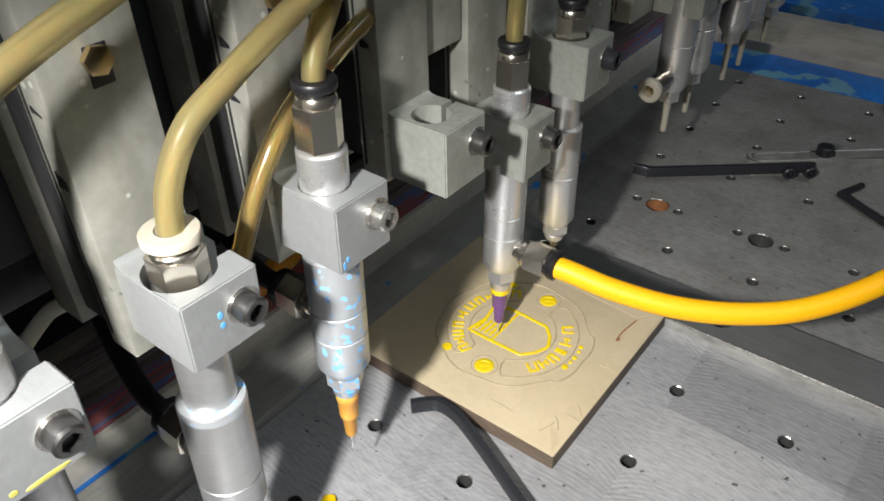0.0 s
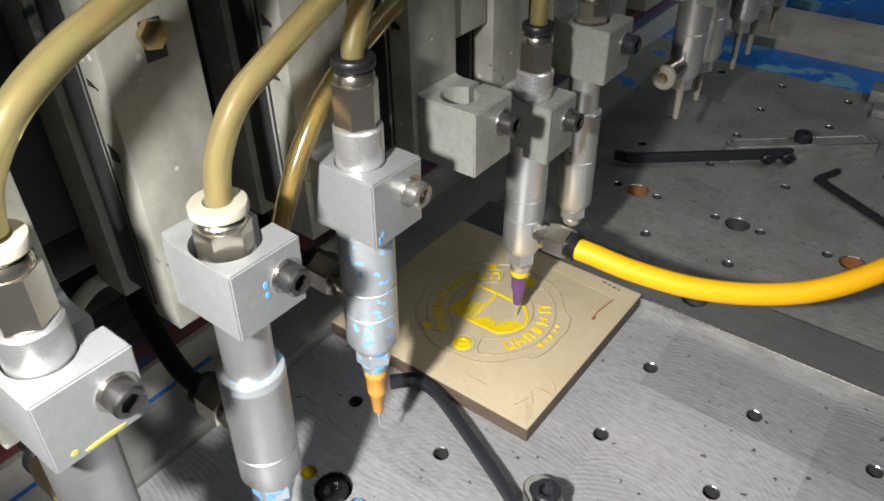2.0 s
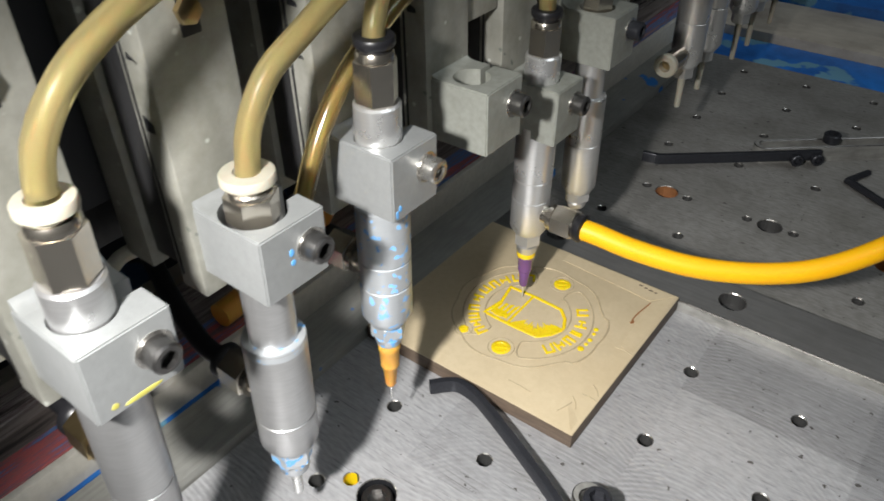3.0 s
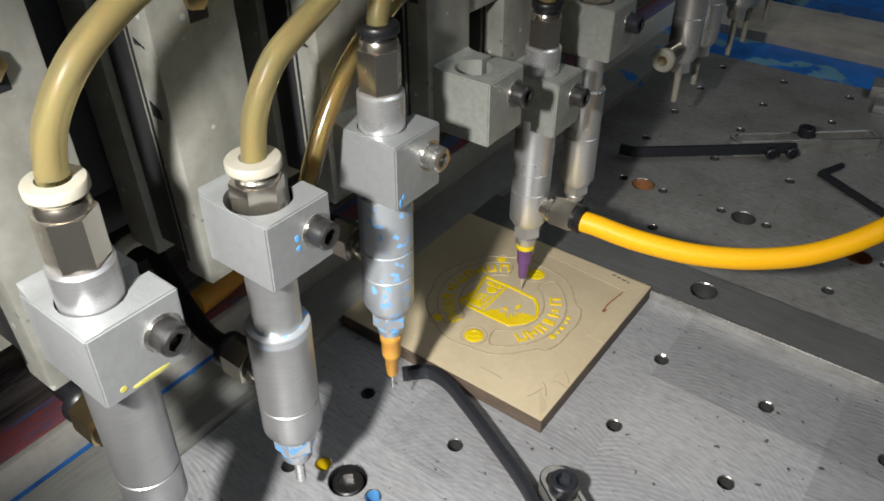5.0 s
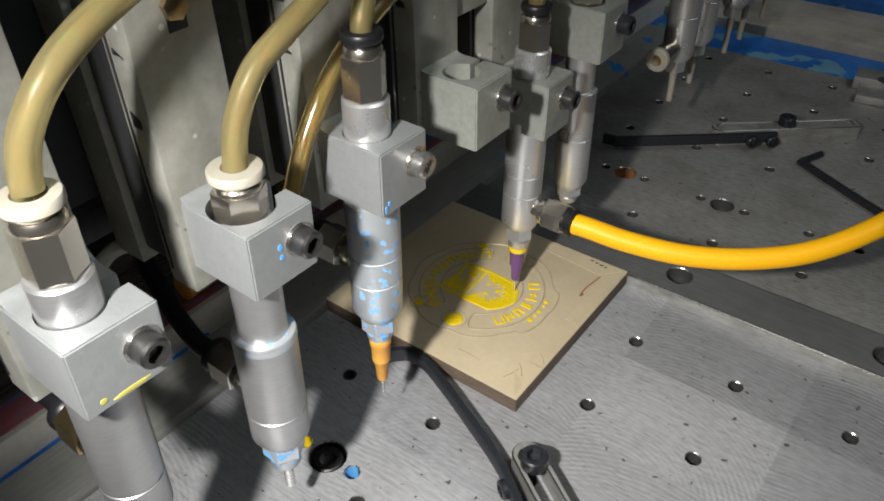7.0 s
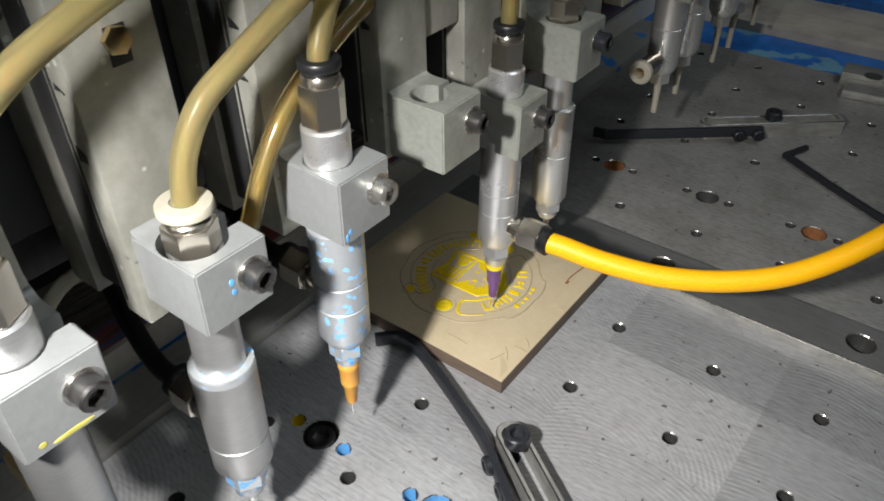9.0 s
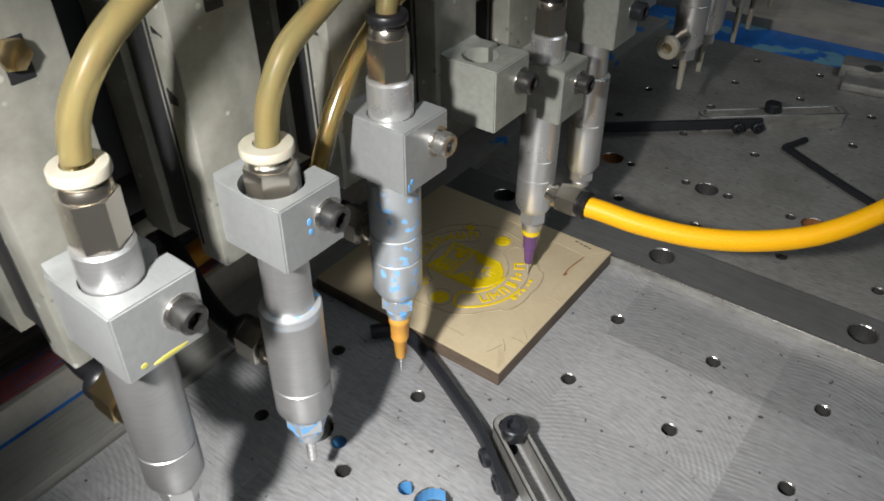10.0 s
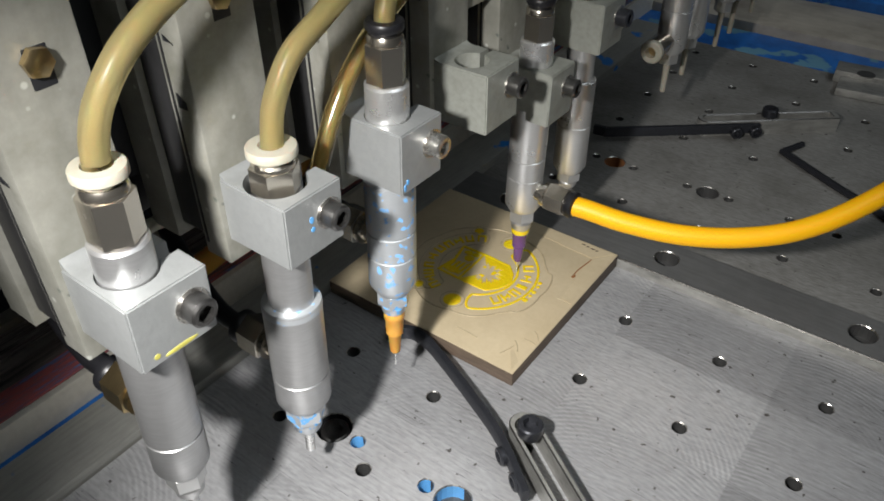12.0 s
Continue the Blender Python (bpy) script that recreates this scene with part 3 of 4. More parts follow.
    # round badges and the small dots
    for x, y, r in ((-61.8, 48.8, 3.6), (-61.8, 2.3, 3.8), (-79.4, 2.2, 2.2), (-79.4, 48.6, 2.2)):
        bm = bmesh.new()
        seg = 28
        lathe([(r * 0.55, 7.12), (r * 0.6, 7.3), (r - 0.4, 7.32), (r, 7.05), (r, 6.9)], seg, bm, None)
        bmesh.ops.transform(bm, matrix=Matrix.Translation(P(x, y, 0)), verts=bm.verts)
        part("paste_badge", bm, M_PASTE, m)
        stripe = box(-r * 0.62, r * 0.62, -r * 0.16, r * 0.16, 7.0, 7.34, 0.1)
        bmesh.ops.transform(stripe, matrix=Matrix.Translation(P(x, y, 0)) @ pose(0, 0, 0, 0, 0, 35), verts=stripe.verts)
        part("badge_stripe", stripe, M_PASTE, m)
        part("badge_outline", sweep([(P(x, y)[0] + (r + 1.3) * math.cos(q * 0.3142), P(x, y)[1] + (r + 1.3) * math.sin(q * 0.3142), 6.95) for q in range(20)], 0.25, 6, 1, True), M_GROOVE, m)
    for a, r in ((14.6, 1.0), (9, 0.8), (1, 1.0), (-5, 0.8), (-12, 1.3)):
        bm = lathe([(r, 6.9), (r * 1.05, 7.15), (r * 0.55, 7.35), (0, 7.4)], 12)
        bmesh.ops.transform(bm, matrix=Matrix.Translation(Vector(polar(a, 27.9, 0))), verts=bm.verts)
        part("paste_dot", bm, M_PASTE, m)

    # shield outline, filled from the start
    shield = [(-78.5, 15.3), (-66, 15.0), (-54, 15.2), (-50, 19.5), (-47.5, 25), (-50, 30.5), (-54, 34.6), (-66, 35.2), (-78.5, 34.8), (-76.5, 25)]
    fine = []
    for (x0, y0), (x1, y1) in zip(shield, shield[1:] + shield[:1]):
        fine += [P(x0 + (x1 - x0) * q / 6, y0 + (y1 - y0) * q / 6, 7.05) for q in range(6)]
    part("paste_line", sweep(fine, 0.75, 8, 1, True, 0.55), M_PASTE, m, "shield outline of yellow paste")
    part("paste_line", sweep([P(-67.5, 15.2, 7.05), P(-67.5, 25, 7.05), P(-67.5, 35, 7.05)], 0.6, 8, 6, flat=0.55), M_PASTE, m)
    for k in range(4):
        part("paste_fill", prism([P(x, y)[:2] for x, y in ((-77 + 2.2 * k, 17), (-75.6 + 2.2 * k, 17), (-75.2 + 2.2 * k, 24 + k), (-76.6 + 2.2 * k, 25))], 6.9, 7.25, 0.15), M_PASTE, m)

    def blob(x, y, rx, ry, seed):
        rnd = random.Random(seed)
        return prism([P(x + rx * (0.8 + 0.3 * rnd.random()) * math.cos(q * 0.449), y + ry * (0.8 + 0.3 * rnd.random()) * math.sin(q * 0.449))[:2] for q in range(14)], 6.7, 7.22, 0.18)

    late = []
    # the field of the shield, filled round a ragged gap, stretch by stretch as the needle passes
    edge = spline([(-67, 15.5, 0), (-60.5, 15.4, 0), (-54.5, 15.7, 0), (-50.3, 19.8, 0), (-48, 25, 0), (-50.3, 30.2, 0), (-54.5, 34.3, 0), (-60.5, 34.6, 0), (-67, 34.7, 0)], 6)
    rnd = random.Random(7)
    ragged = [q.lerp(Vector((-59.5, 25, 0)), (0.24, 0.62, 0.36, 0.5, 0.22, 0.44)[n % 6] + 0.12 * rnd.random()) for n, q in enumerate(edge)]
    for k, t in enumerate((0.2, 0.7, 1.2, 1.8, 6.5, 6.0, 5.5, 5.0)):
        a, b = 6 * k, 6 * k + 6
        ring = [P(q.x, q.y)[:2] for q in edge[a:b + 1]] + [P(q.x, q.y)[:2] for q in reversed(ragged[a:b + 1])]
        late.append((part("paste_fill", prism(ring, 6.7, 7.24, 0.0), M_PASTE, m), t))
    for k, (x, y, rx, ry, t) in enumerate(((-73.0, 18.6, 3.6, 2.2, 0.1), (-71.5, 29.0, 2.6, 2.2, 3.0), (-74.0, 32.2, 2.2, 1.6, 3.2), (-70.2, 32.6, 1.8, 1.5, 3.4), (-60.5, 22.5, 1.5, 0.8, 3.8), (-57.0, 26.5, 1.1, 1.6, 4.4), (-62.5, 28.0, 0.9, 0.8, 5.4))):
        late.append((part("paste_fill", blob(x, y, rx, ry, k), M_PASTE, m), t))
    # outline of the lower banner: down its inner side, round the end, up the outer side and back
    def cap(a, turn, r0, r1):
        mid = (r0 + r1) / 2
        return [polar(a + turn * 5 * math.sin(math.pi * q / 6), mid - (r1 - mid) * math.cos(math.pi * q / 6) * 1.0, 7.02) for q in range(7)]

    runs = [([polar(9 - 73 * q / 24, 17.3, 7.02) for q in range(25)], 7.1, 8.4), (cap(-64, -1, 17.3, 26.2), 8.4, 8.6),
            ([polar(-64 + 128 * q / 40, 26.2, 7.02) for q in range(41)], 8.6, 10.9), (cap(64, 1, 26.2, 17.3), 10.9, 11.2),
            ([polar(64 - 55 * q / 20, 17.3, 7.02) for q in range(21)], 11.2, 12.1)]
    for pts, t0, t1 in runs:
        n = max(1, len(pts) // 6)
        for k in range(n):
            a, b = k * (len(pts) - 1) // n, (k + 1) * (len(pts) - 1) // n
            late.append((part("paste_line", sweep(pts[a:b + 1], 0.62, 8, 1, False, 0.6), M_PASTE, m), min(t0 + (t1 - t0) * (k + 0.9) / n, 11.9)))
    return late


# ---------------------------------------------------------------- clamps, key and bracket on the bed


def clamp(at, turn, label, bar, screw_at, ends):
    """A toe clamp: a black bar, along the path given, screwed to the side of a slotted steel foot."""
    c = thing("toe_clamp", at, label, "clamp", "toe clamps")
    ON_TABLE.append(c)
    c.rotation_euler = (0, 0, radians(turn))
    L = 76
    bm = bmesh.new()
    # a ring of faces between the outline and the slot, both sampled at the same stations
    outer, inner = [], []
    for k in range(11):
        a = math.pi / 2 + math.pi * k / 10
        outer.append((5.2 * math.cos(a), 5.2 * math.sin(a)))
        inner.append((1 + 3.3 * math.cos(a), 3.3 * math.sin(a)))
    for (x, y), (u, v) in (((L / 2, -5.2), (L / 2, -3.3)), ((L - 0.7, -5.2), (L - 5, -3.3)), ((L, -4.5), (L - 3, -2.4)), ((L, 4.5), (L - 3, 2.4)), ((L - 0.7, 5.2), (L - 5, 3.3)), ((L / 2, 5.2), (L / 2, 3.3))):
        outer.append((x, y))
        inner.append((u, v))
    n = len(outer)
    grow = ((outer, 0, 0.0), (outer, 8.6, 0.0), (outer, 9, -0.4), (inner, 9, 0.4), (inner, 8.6, 0.0), (inner, 0, 0.0))
    loops = []
    for lp, z, g in grow:
        ring = []
        for x, y in lp:
            d = (Vector((x, y)) - Vector((min(max(x, 1), L - 5), 0))).normalized() * g
            ring.append(bm.verts.new((x + d.x, y + d.y, z)))
        loops.append(ring)
    for s, (a, b) in enumerate(zip(loops, loops[1:] + loops[:1])):
        for k in range(n):
            f = bm.faces.new((a[k], a[(k + 1) % n], b[(k + 1) % n], b[k]))
            f.material_index = 1 if s in (1, 3) else 0
    part("slotted_foot", bm, [M_FOOT, M_SCREW], c, "steel foot with a long slot")
    # the bar beside the foot
    pts = bar
    path = [Vector((x, y, 0)) for x, y in pts]
    path = [q for q in spline(path, 6)]
    bm = bmesh.new()
    rows = []
    for k, q in enumerate(path):
        d = (path[min(k + 1, len(path) - 1)] - path[max(k - 1, 0)]).normalized()
        s = Vector((-d.y, d.x, 0)) * 1.35
        rows.append([bm.verts.new((q.x + s.x * e, q.y + s.y * e, z)) for e, z in ((-1, 3.2), (1, 3.2), (1, 8.1), (0.8, 8.5), (-0.8, 8.5), (-1, 8.1))])
    for a, b in zip(rows, rows[1:]):
        for k in range(6):
            bm.faces.new((a[k], a[(k + 1) % 6], b[(k + 1) % 6], b[k]))
    bm.faces.new(rows[0])
    bm.faces.new(rows[-1])
    part("clamp_bar", bm, M_OXIDE, c, "bent black steel bar")
    cap_screw(c, screw_at, 0, 9.0, M_OXIDE, False, 4.4, 5.0, Matrix.Identity(4), "foot_screw")
    side = pose(0, 0, 0, 90, 0, 0)
    cap_screw(c, ends[0], -9.4, 4.8, M_OXIDE, False, 3.3, 3.4, side, "bar_screw")
    cap_screw(c, ends[1], -9.4, 4.8, M_OXIDE, False, 3.3, 3.4, side, "bar_screw")
    return c


def hex_key():
    k = thing("hex_key", (11.5, 213.5, 1.9), "black L-shaped hex key lying on the bed", "hex key")
    ON_TABLE.append(k)
    part("shank", sweep([(6.5, 14.5, 0), (2, 4.5, 0), (0.2, 0.6, 0), (3, -1.5, 0), (38, -22.5, 0), (90, -50, 0)], 1.9, 6, 8), M_OXIDE, k)


def bracket():
    b = thing("slotted_bracket", (27, 330, 0), "loose grey steel bracket with a slotted hole on the bed", "bracket")
    ON_TABLE.append(b)
    b.rotation_euler = (0, 0, radians(6))
    part("base", box(-14, 30, -22, -2, 0, 5, 0.6), M_FOOT, b)
    part("flange", box(-18, 30, -1.9, 15, 0, 8, 0.6), M_FOOT, b)
    part("slot", lathe([(5.5, 8.05), (5.4, 8.3), (4, 8.3), (3.9, 7.9)], 24), M_BORE, b)


def orange_hose():
    o = thing("orange_hose", (-150, -58, 20), "end of an orange rubber hose on the side rail", "hose")
    ON_TABLE.append(o)
    part("hose_wall", sweep([(0, 0, 0), (-1, 12, 0), (-3, 30, 1), (-10, 60, 2), (-30, 100, 4)], 5.0, 16, 6), M_ORANGE, o)


# ---------------------------------------------------------------- the dispensing heads, which travel together
AX = -64.7
CARRIED = []
LEAN = {}
SWUNG = []


def ring_fitting(parent, z, ring_mat, hex_h, af, ring_r, hex_mat=None, deep=0.0):
    """Push-in tube fitting on the head: hexagon body, polished neck and release ring."""
    hex_mat = hex_mat or M_NICKEL
    f = part("tube_fitting", hexagon(af, z, z + hex_h * 0.84), hex_mat, parent, "nickel-plated hexagon push-in fitting")
    part("neck", lathe([(af * 0.5, z + hex_h * 0.84), (af * 0.5, z + hex_h * 0.94), (af * 0.46, z + hex_h), (3.6, z + hex_h)], 32), hex_mat, f)
    q = z + hex_h
    part("release_ring", lathe([(ring_r * 0.72, q + 0.02), (ring_r * 0.72, q + 1.0), (ring_r * 0.94, q + 1.1), (ring_r, q + 1.5), (ring_r, q + 3.1), (ring_r * 0.95, q + 3.5), (3.1, q + 3.7), (2.85, q + 3.2)], 40), ring_mat, f)
    return z + hex_h + 4


def clamp_block(parent, top, bore, h=18.6, w=18.4, front=10.8, back=-11.2, off=1.5, mat=None, slot=0.36):
    """Split clamp block: bore with a slot to one side that a screw closes."""
    hw = w / 2
    arc = [(bore * math.cos(a), bore * math.sin(a)) for a in [math.pi / 2 + slot + (2 * math.pi - 2 * slot) * k / 28 for k in range(29)]]
    top -= 1.5
    lo_y, hi_y = off - hw, off + hw
    out = [(-bore * math.sin(slot), hi_y), (back, hi_y), (back, lo_y), (front, lo_y), (front, hi_y), (bore * math.sin(slot), hi_y)]
    poly = arc[::-1]
    outline = [out[5]] + poly + out[:5]
    bm = bmesh.new()
    lo = [bm.verts.new((x, y, top - h)) for x, y in outline]
    hi = [bm.verts.new((x, y, top)) for x, y in outline]
    n = len(outline)
    for k in range(n):
        bm.faces.new((lo[k], lo[(k + 1) % n], hi[(k + 1) % n], hi[k]))
    bm.faces.new(lo)
    bm.faces.new(hi)

    def outer(v):
        return abs(v.co.y - lo_y) < 1e-3 or abs(v.co.y - hi_y) < 1e-3 or abs(v.co.x - front) < 1e-3 or abs(v.co.x - back) < 1e-3

    es = [e for e in bm.edges if all(outer(v) for v in e.verts) and not (abs(e.verts[0].co.x) < bore * math.sin(slot) + 0.01 and abs(e.verts[1].co.x) < bore * math.sin(slot) + 0.01)]
    bmesh.ops.bevel(bm, geom=es, offset=0.4, segments=2, affect="EDGES", clamp_overlap=True)
    blk = part("clamp_block", bm, mat or M_ALU, parent, "split aluminium clamp block", 20)
    # concave fillet where the block grows out of its upright plate
    rf = min(4.6, -back - bore - 0.2)
    arc = [(back - 0.3, top - 0.4)] + [(back + rf - rf * math.sin(q * math.pi / 16), top + rf - rf * math.cos(q * math.pi / 16)) for q in range(9)] + [(back - 0.3, top + rf)]
    bm = bmesh.new()
    ends = [[bm.verts.new((x, y, z)) for x, z in arc] for y in (lo_y + 0.3, hi_y - 0.3)]
    for k in range(len(arc)):
        j = (k + 1) % len(arc)
        bm.faces.new((ends[0][k], ends[0][j], ends[1][j], ends[1][k]))
    bm.faces.new(ends[0])
    bm.faces.new(ends[1])
    part("fillet", bm, mat or M_ALU, parent)
    return blk


def needle(parent, z, tip, hub_mat, r=3.4, k=1.0):
    """Tapered plastic needle hub with its steel tube."""
    h = part("needle_hub", lathe([(r * 0.9, z), (r, z - 0.6), (r * 1.0, z - 2.6 * k), (r * 0.9, z - 3 * k), (r * 0.84, z - 8.6 * k), (r * 0.66, z - 9.2 * k), (r * 0.52, z - 15.6 * k), (r * 0.42, z - 16.2 * k), (0.3, z - 16.2 * k)], 20), hub_mat, parent)
    part("needle_tube", lathe([(0.34, z - 16 * k), (0.34, tip)], 10), M_STEEL, h)


def side_fitting(parent, z, sign, body_r, ring_mat=None, hose=None, mat=None):
    """Air fitting on the side of the body, pointing along x, with its release ring."""
    mat = mat or M_NICKEL
    t = Matrix.Translation((0, 0, z)) @ (ALONG_X if sign > 0 else BACK_X)
    f = part("side_fitting", lathe([(3.6, body_r - 1.5), (3.6, body_r + 2), (5.0, body_r + 2.2), (5.0, body_r + 3.6), (4.6, body_r + 4)], 28, m=t), mat, parent, "nickel-plated air fitting")
    part("hex_body", hexagon(10.4, body_r + 4.0, body_r + 12.5, m=t), mat, f)
    part("release_ring", lathe([(4.4, body_r + 12.5), (5.0, body_r + 13.3), (5.3, body_r + 14.2), (5.3, body_r + 15.6), (4.2, body_r + 16.2)], 28, m=t), ring_mat or M_BLACK, f)
    return f


def head(y, label, top, block_top, bore, collar_r, profile, nut, ring_mat, hex_h, af, ring_r, body_mat, screw_mat, tube=None, tube_mat=None, dx=0.0, block_mat=None, lean=0.0, block_h=18.8, block_w=18.4, screw_y=6.0, nut_mat=None):
    """One dispensing valve with its clamp block; profile is the valve body below the block."""
    h = thing("dispensing_head", (AX + dx, y, 0), label, "dispensing head", "dispensing heads")
    CARRIED.append(h)
    LEAN[h.name] = lean
    clamp_block(h, block_top, bore, block_h, block_w, mat=block_mat, slot=0.36 if y < -40 else 0.16)
    cap_screw(h, 11.0, screw_y, block_top - 9.3, screw_mat)
    part("valve_stem", lathe([(collar_r - 0.6, top), (collar_r, top - 0.6), (collar_r, block_top - 18)] + [(collar_r, profile[0][1] + 0.01)], 40), M_STEEL if body_mat is M_PAINTED else body_mat, h, "turned steel valve stem")
    part("valve_body", lathe(profile, 44), body_mat, h, "turned steel valve body with fine grooves")
    z1, z0, naf = nut
    nb = part("nozzle_nut", hexagon(naf, z0 + (z1 - z0) * 0.45, z1), nut_mat or M_STEEL, h)
    part("nozzle_cone", lathe([(naf * 0.42, z0 + (z1 - z0) * 0.45), (naf * 0.46, z0 + (z1 - z0) * 0.34), (naf * 0.42, z0 + (z1 - z0) * 0.26), (naf * 0.42, z0 + 1), (naf * 0.36, z0)], 24), nut_mat or M_STEEL, nb)
    if ring_mat:
        end = ring_fitting(h, top, ring_mat, hex_h, af, ring_r)
    if tube:
        way = [Vector(q) - Vector((AX + dx, y, 0)) for q in tube]
        ft = part("feed_tube", sweep(way, 2.75, 20, 8), tube_mat or M_TUBE, h, "yellowed clear feed tube")
        part("resin", sweep(way, 1.35, 14, 8), M_CORE, ft, "murky yellow resin in the tube")
    return h


def grooved(r, top, bottom, grooves, taper=3.0, shoulder=1.0):
    out = [(r - shoulder, top), (r, top - shoulder * 0.6)]
    for g in grooves:
        out += [(r, g + 0.35), (r - 0.28, g + 0.12), (r - 0.28, g - 0.12), (r, g - 0.35)]
    return out + [(r, bottom + taper), (r - taper * 0.55, bottom)]


def black_hose(h, z, x0, pts):
    part("air_hose", sweep([(x0, 0, z)] + pts, 3.0, 12, 8), M_BLACK, h, "black air hose")


def dab(h, y, z, ry, rz, mat, x=10.85):
    """A dab of dried paint on the front face of a clamp block."""
    bm = lathe([(1, -0.1), (0.95, 0.03), (0.5, 0.06), (0, 0.07)], 14, m=ALONG_X)
    bmesh.ops.transform(bm, matrix=Matrix.Translation((x, y + 1.5, z - 1.5)) @ Matrix.Diagonal((1, ry, rz, 1)), verts=bm.verts)
    part("paint_dab", bm, mat, h)


def heads():
    h0 = head(-145.4, "steel dispensing head with white ring and yellow paint marks", 127.5, 120.5, 6.6, 6.2, grooved(7.1, 100, 54, (68.8,), 3.5), (54, 43.7, 9), M_WHITE, 13.2, 9.8, 5.5, M_STEEL_MATT, M_SCREW,
              [(-65.5, -145.4, 140), (-65.3, -145.2, 147), (-64.0, -143.4, 155), (-63.0, -137.8, 163), (-63.2, -129.4, 168.6), (-63.9, -118.5, 173.0), (-65.8, -102.7, 177.4), (-70, -78, 184)], dx=-0.8, lean=2.2, block_h=17.4, block_w=19.6)
    dab(h0, -5.8, 105.6, 0.8, 0.7, M_YELLOW_DAB)
    dab(h0, 0.2, 104.4, 4.4, 0.6, M_YELLOW_DAB)
    part("nozzle_tube", lathe([(1.5, 46), (1.5, 33), (1.1, 33)], 16), M_STEEL, h0)
    side_fitting(h0, 74, -1, 7.1, mat=M_BRASS)
    black_hose(h0, 74, -24, [(-34, 0, 74.5), (-52, 3, 78), (-80, 10, 88)])

    h1 = head(-103.9, "steel dispensing head with white fitting ring and clear tube", 116.9, 120.6, 7.8, 6.2, grooved(8.2, 81.8, 41, (54.3,), 3), (41, 29, 10.5), M_WHITE, 8.6, 10.6, 6.2, M_STEEL_MATT, M_SCREW,
              [(-65.3, -103.9, 124), (-65.3, -103.6, 129), (-65.3, -101.6, 138.4), (-64.4, -96.0, 148.2), (-63.5, -86.7, 154.3), (-63.5, -75.8, 159.6), (-63.4, -63.1, 164.9), (-63.4, -45.8, 170.9)], dx=-0.6, lean=1.7, nut_mat=M_PAINT_NUT, block_h=17.6, block_w=19.1)
    part("nozzle_tube", lathe([(1.5, 31), (1.5, 18), (1.1, 18)], 16), M_STEEL, h1)
    side_fitting(h1, 58, -1, 8.6, mat=M_NICKEL)
    black_hose(h1, 58, -24, [(-34, 0, 58.5), (-52, 4, 64), (-80, 12, 78)])
    dab(h1, -1.2, 113.6, 0.7, 1.0, M_BLUE_DOT)
    dab(h1, -1.0, 110.8, 0.7, 0.8, M_BLUE_DOT)
    part("blue_smear", lathe([(7.3, 81.9), (8.0, 81.7), (8.26, 80.8), (8.26, 79.2), (8.1, 79.0)], 40), M_PAINTED, h1, "blue paint smear")

    h2 = head(-61.4, "blue-spattered steel dispensing head with orange needle and black fitting ring", 128.5, 119.9, 6.5, 6.15, grooved(7.7, 99, 55.5, (80.3, 71.2), 4), (55.5, 46, 9.6), M_BLACK, 13.4, 9.8, 5.2, M_PAINTED, M_SCREW_BRIGHT,
              [(-65.7, -61.4, 142), (-66, -60.9, 147), (-66.8, -57.9, 153), (-67.2, -54.2, 158.3), (-68.2, -49.2, 164.0), (-70.0, -39.0, 172.1)], dx=-1.0, lean=1.25, nut_mat=M_PAINT_NUT)
    dab(h2, -7.6, 103.2, 0.5, 1.3, M_BLUE_DOT)
    dab(h2, -6.4, 104.6, 0.6, 0.9, M_BLUE_DOT)
    needle(h2, 46.5, 20.2, M_ORANGE, 3.5, 1.22)
    side_fitting(h2, 75, -1, 7.7)
    black_hose(h2, 75, -23, [(-34, 0, 75.5), (-52, 4, 81), (-80, 14, 95)])

    e = thing("spare_clamp", (AX - 2.0, -18.6, 0), "empty split aluminium clamp block with open bore", "clamp block", "dispensing heads")
    CARRIED.append(e)
    clamp_block(e, 120.3, 5.7, 20, mat=M_ALU_DULL, slot=0.16)
    cap_screw(e, 11.0, 6.4, 111.0, M_SCREW)

    h4 = head(21.2, "shiny steel dispensing head with purple needle touching the mould", 113, 105.3, 6.3, 6.0, grooved(7.2, 88, 41.5, (65.8, 57.2), 2.5), (41.5, 31, 9.4), M_BLACK, 11.2, 9.8, 5.1, M_STEEL, M_SCREW,
              [(-66, 21.2, 125), (-66, 21.2, 132), (-65.8, 21.9, 150), (-65.8, 23.4, 175)], dx=-1.3, lean=1.1, block_h=19.8, block_w=17, screw_y=5.0, block_mat=M_ALU_DULL)
    needle(h4, 31.2, 7.3, M_PURPLE, k=1.08)
    side_fitting(h4, 51.4, 1, 7.2)
    pivot = Vector((-44, 20.8, 51.4))
    hose = part("air_hose", sweep([Vector(q) - pivot for q in [(-44, 20.8, 51.4), (-38, 22.2, 50.6), (-23.3, 26.2, 47.6), (-3.9, 33.4, 45.2), (15.0, 43.6, 45.2), (32.1, 55.8, 48.2), (47.9, 73.4, 55.2), (62.0, 98.0, 65), (72, 132, 79.6)]], 3.9, 20, 8), M_HOSE, h4, "bright yellow air hose")
    hose.location = (pivot - Vector((AX - 1.3, 21.2, 0))) * 0.001
    SWUNG.append((hose, Vector((0.506, -0.8626, 0)), [(0.0, 0.0), (1.5, 0.0), (2.5, -0.5), (5.5, 2.5), (6.5, 3.0), (9.5, 2.5), (10.5, 3.5), (12.0, 3.5)]))
    part("paste_smear", lathe([(3.5, 31.4), (3.75, 30.4), (3.62, 29.2), (3.2, 28.9)], 20), M_PASTE, h4, "yellow paste smear")

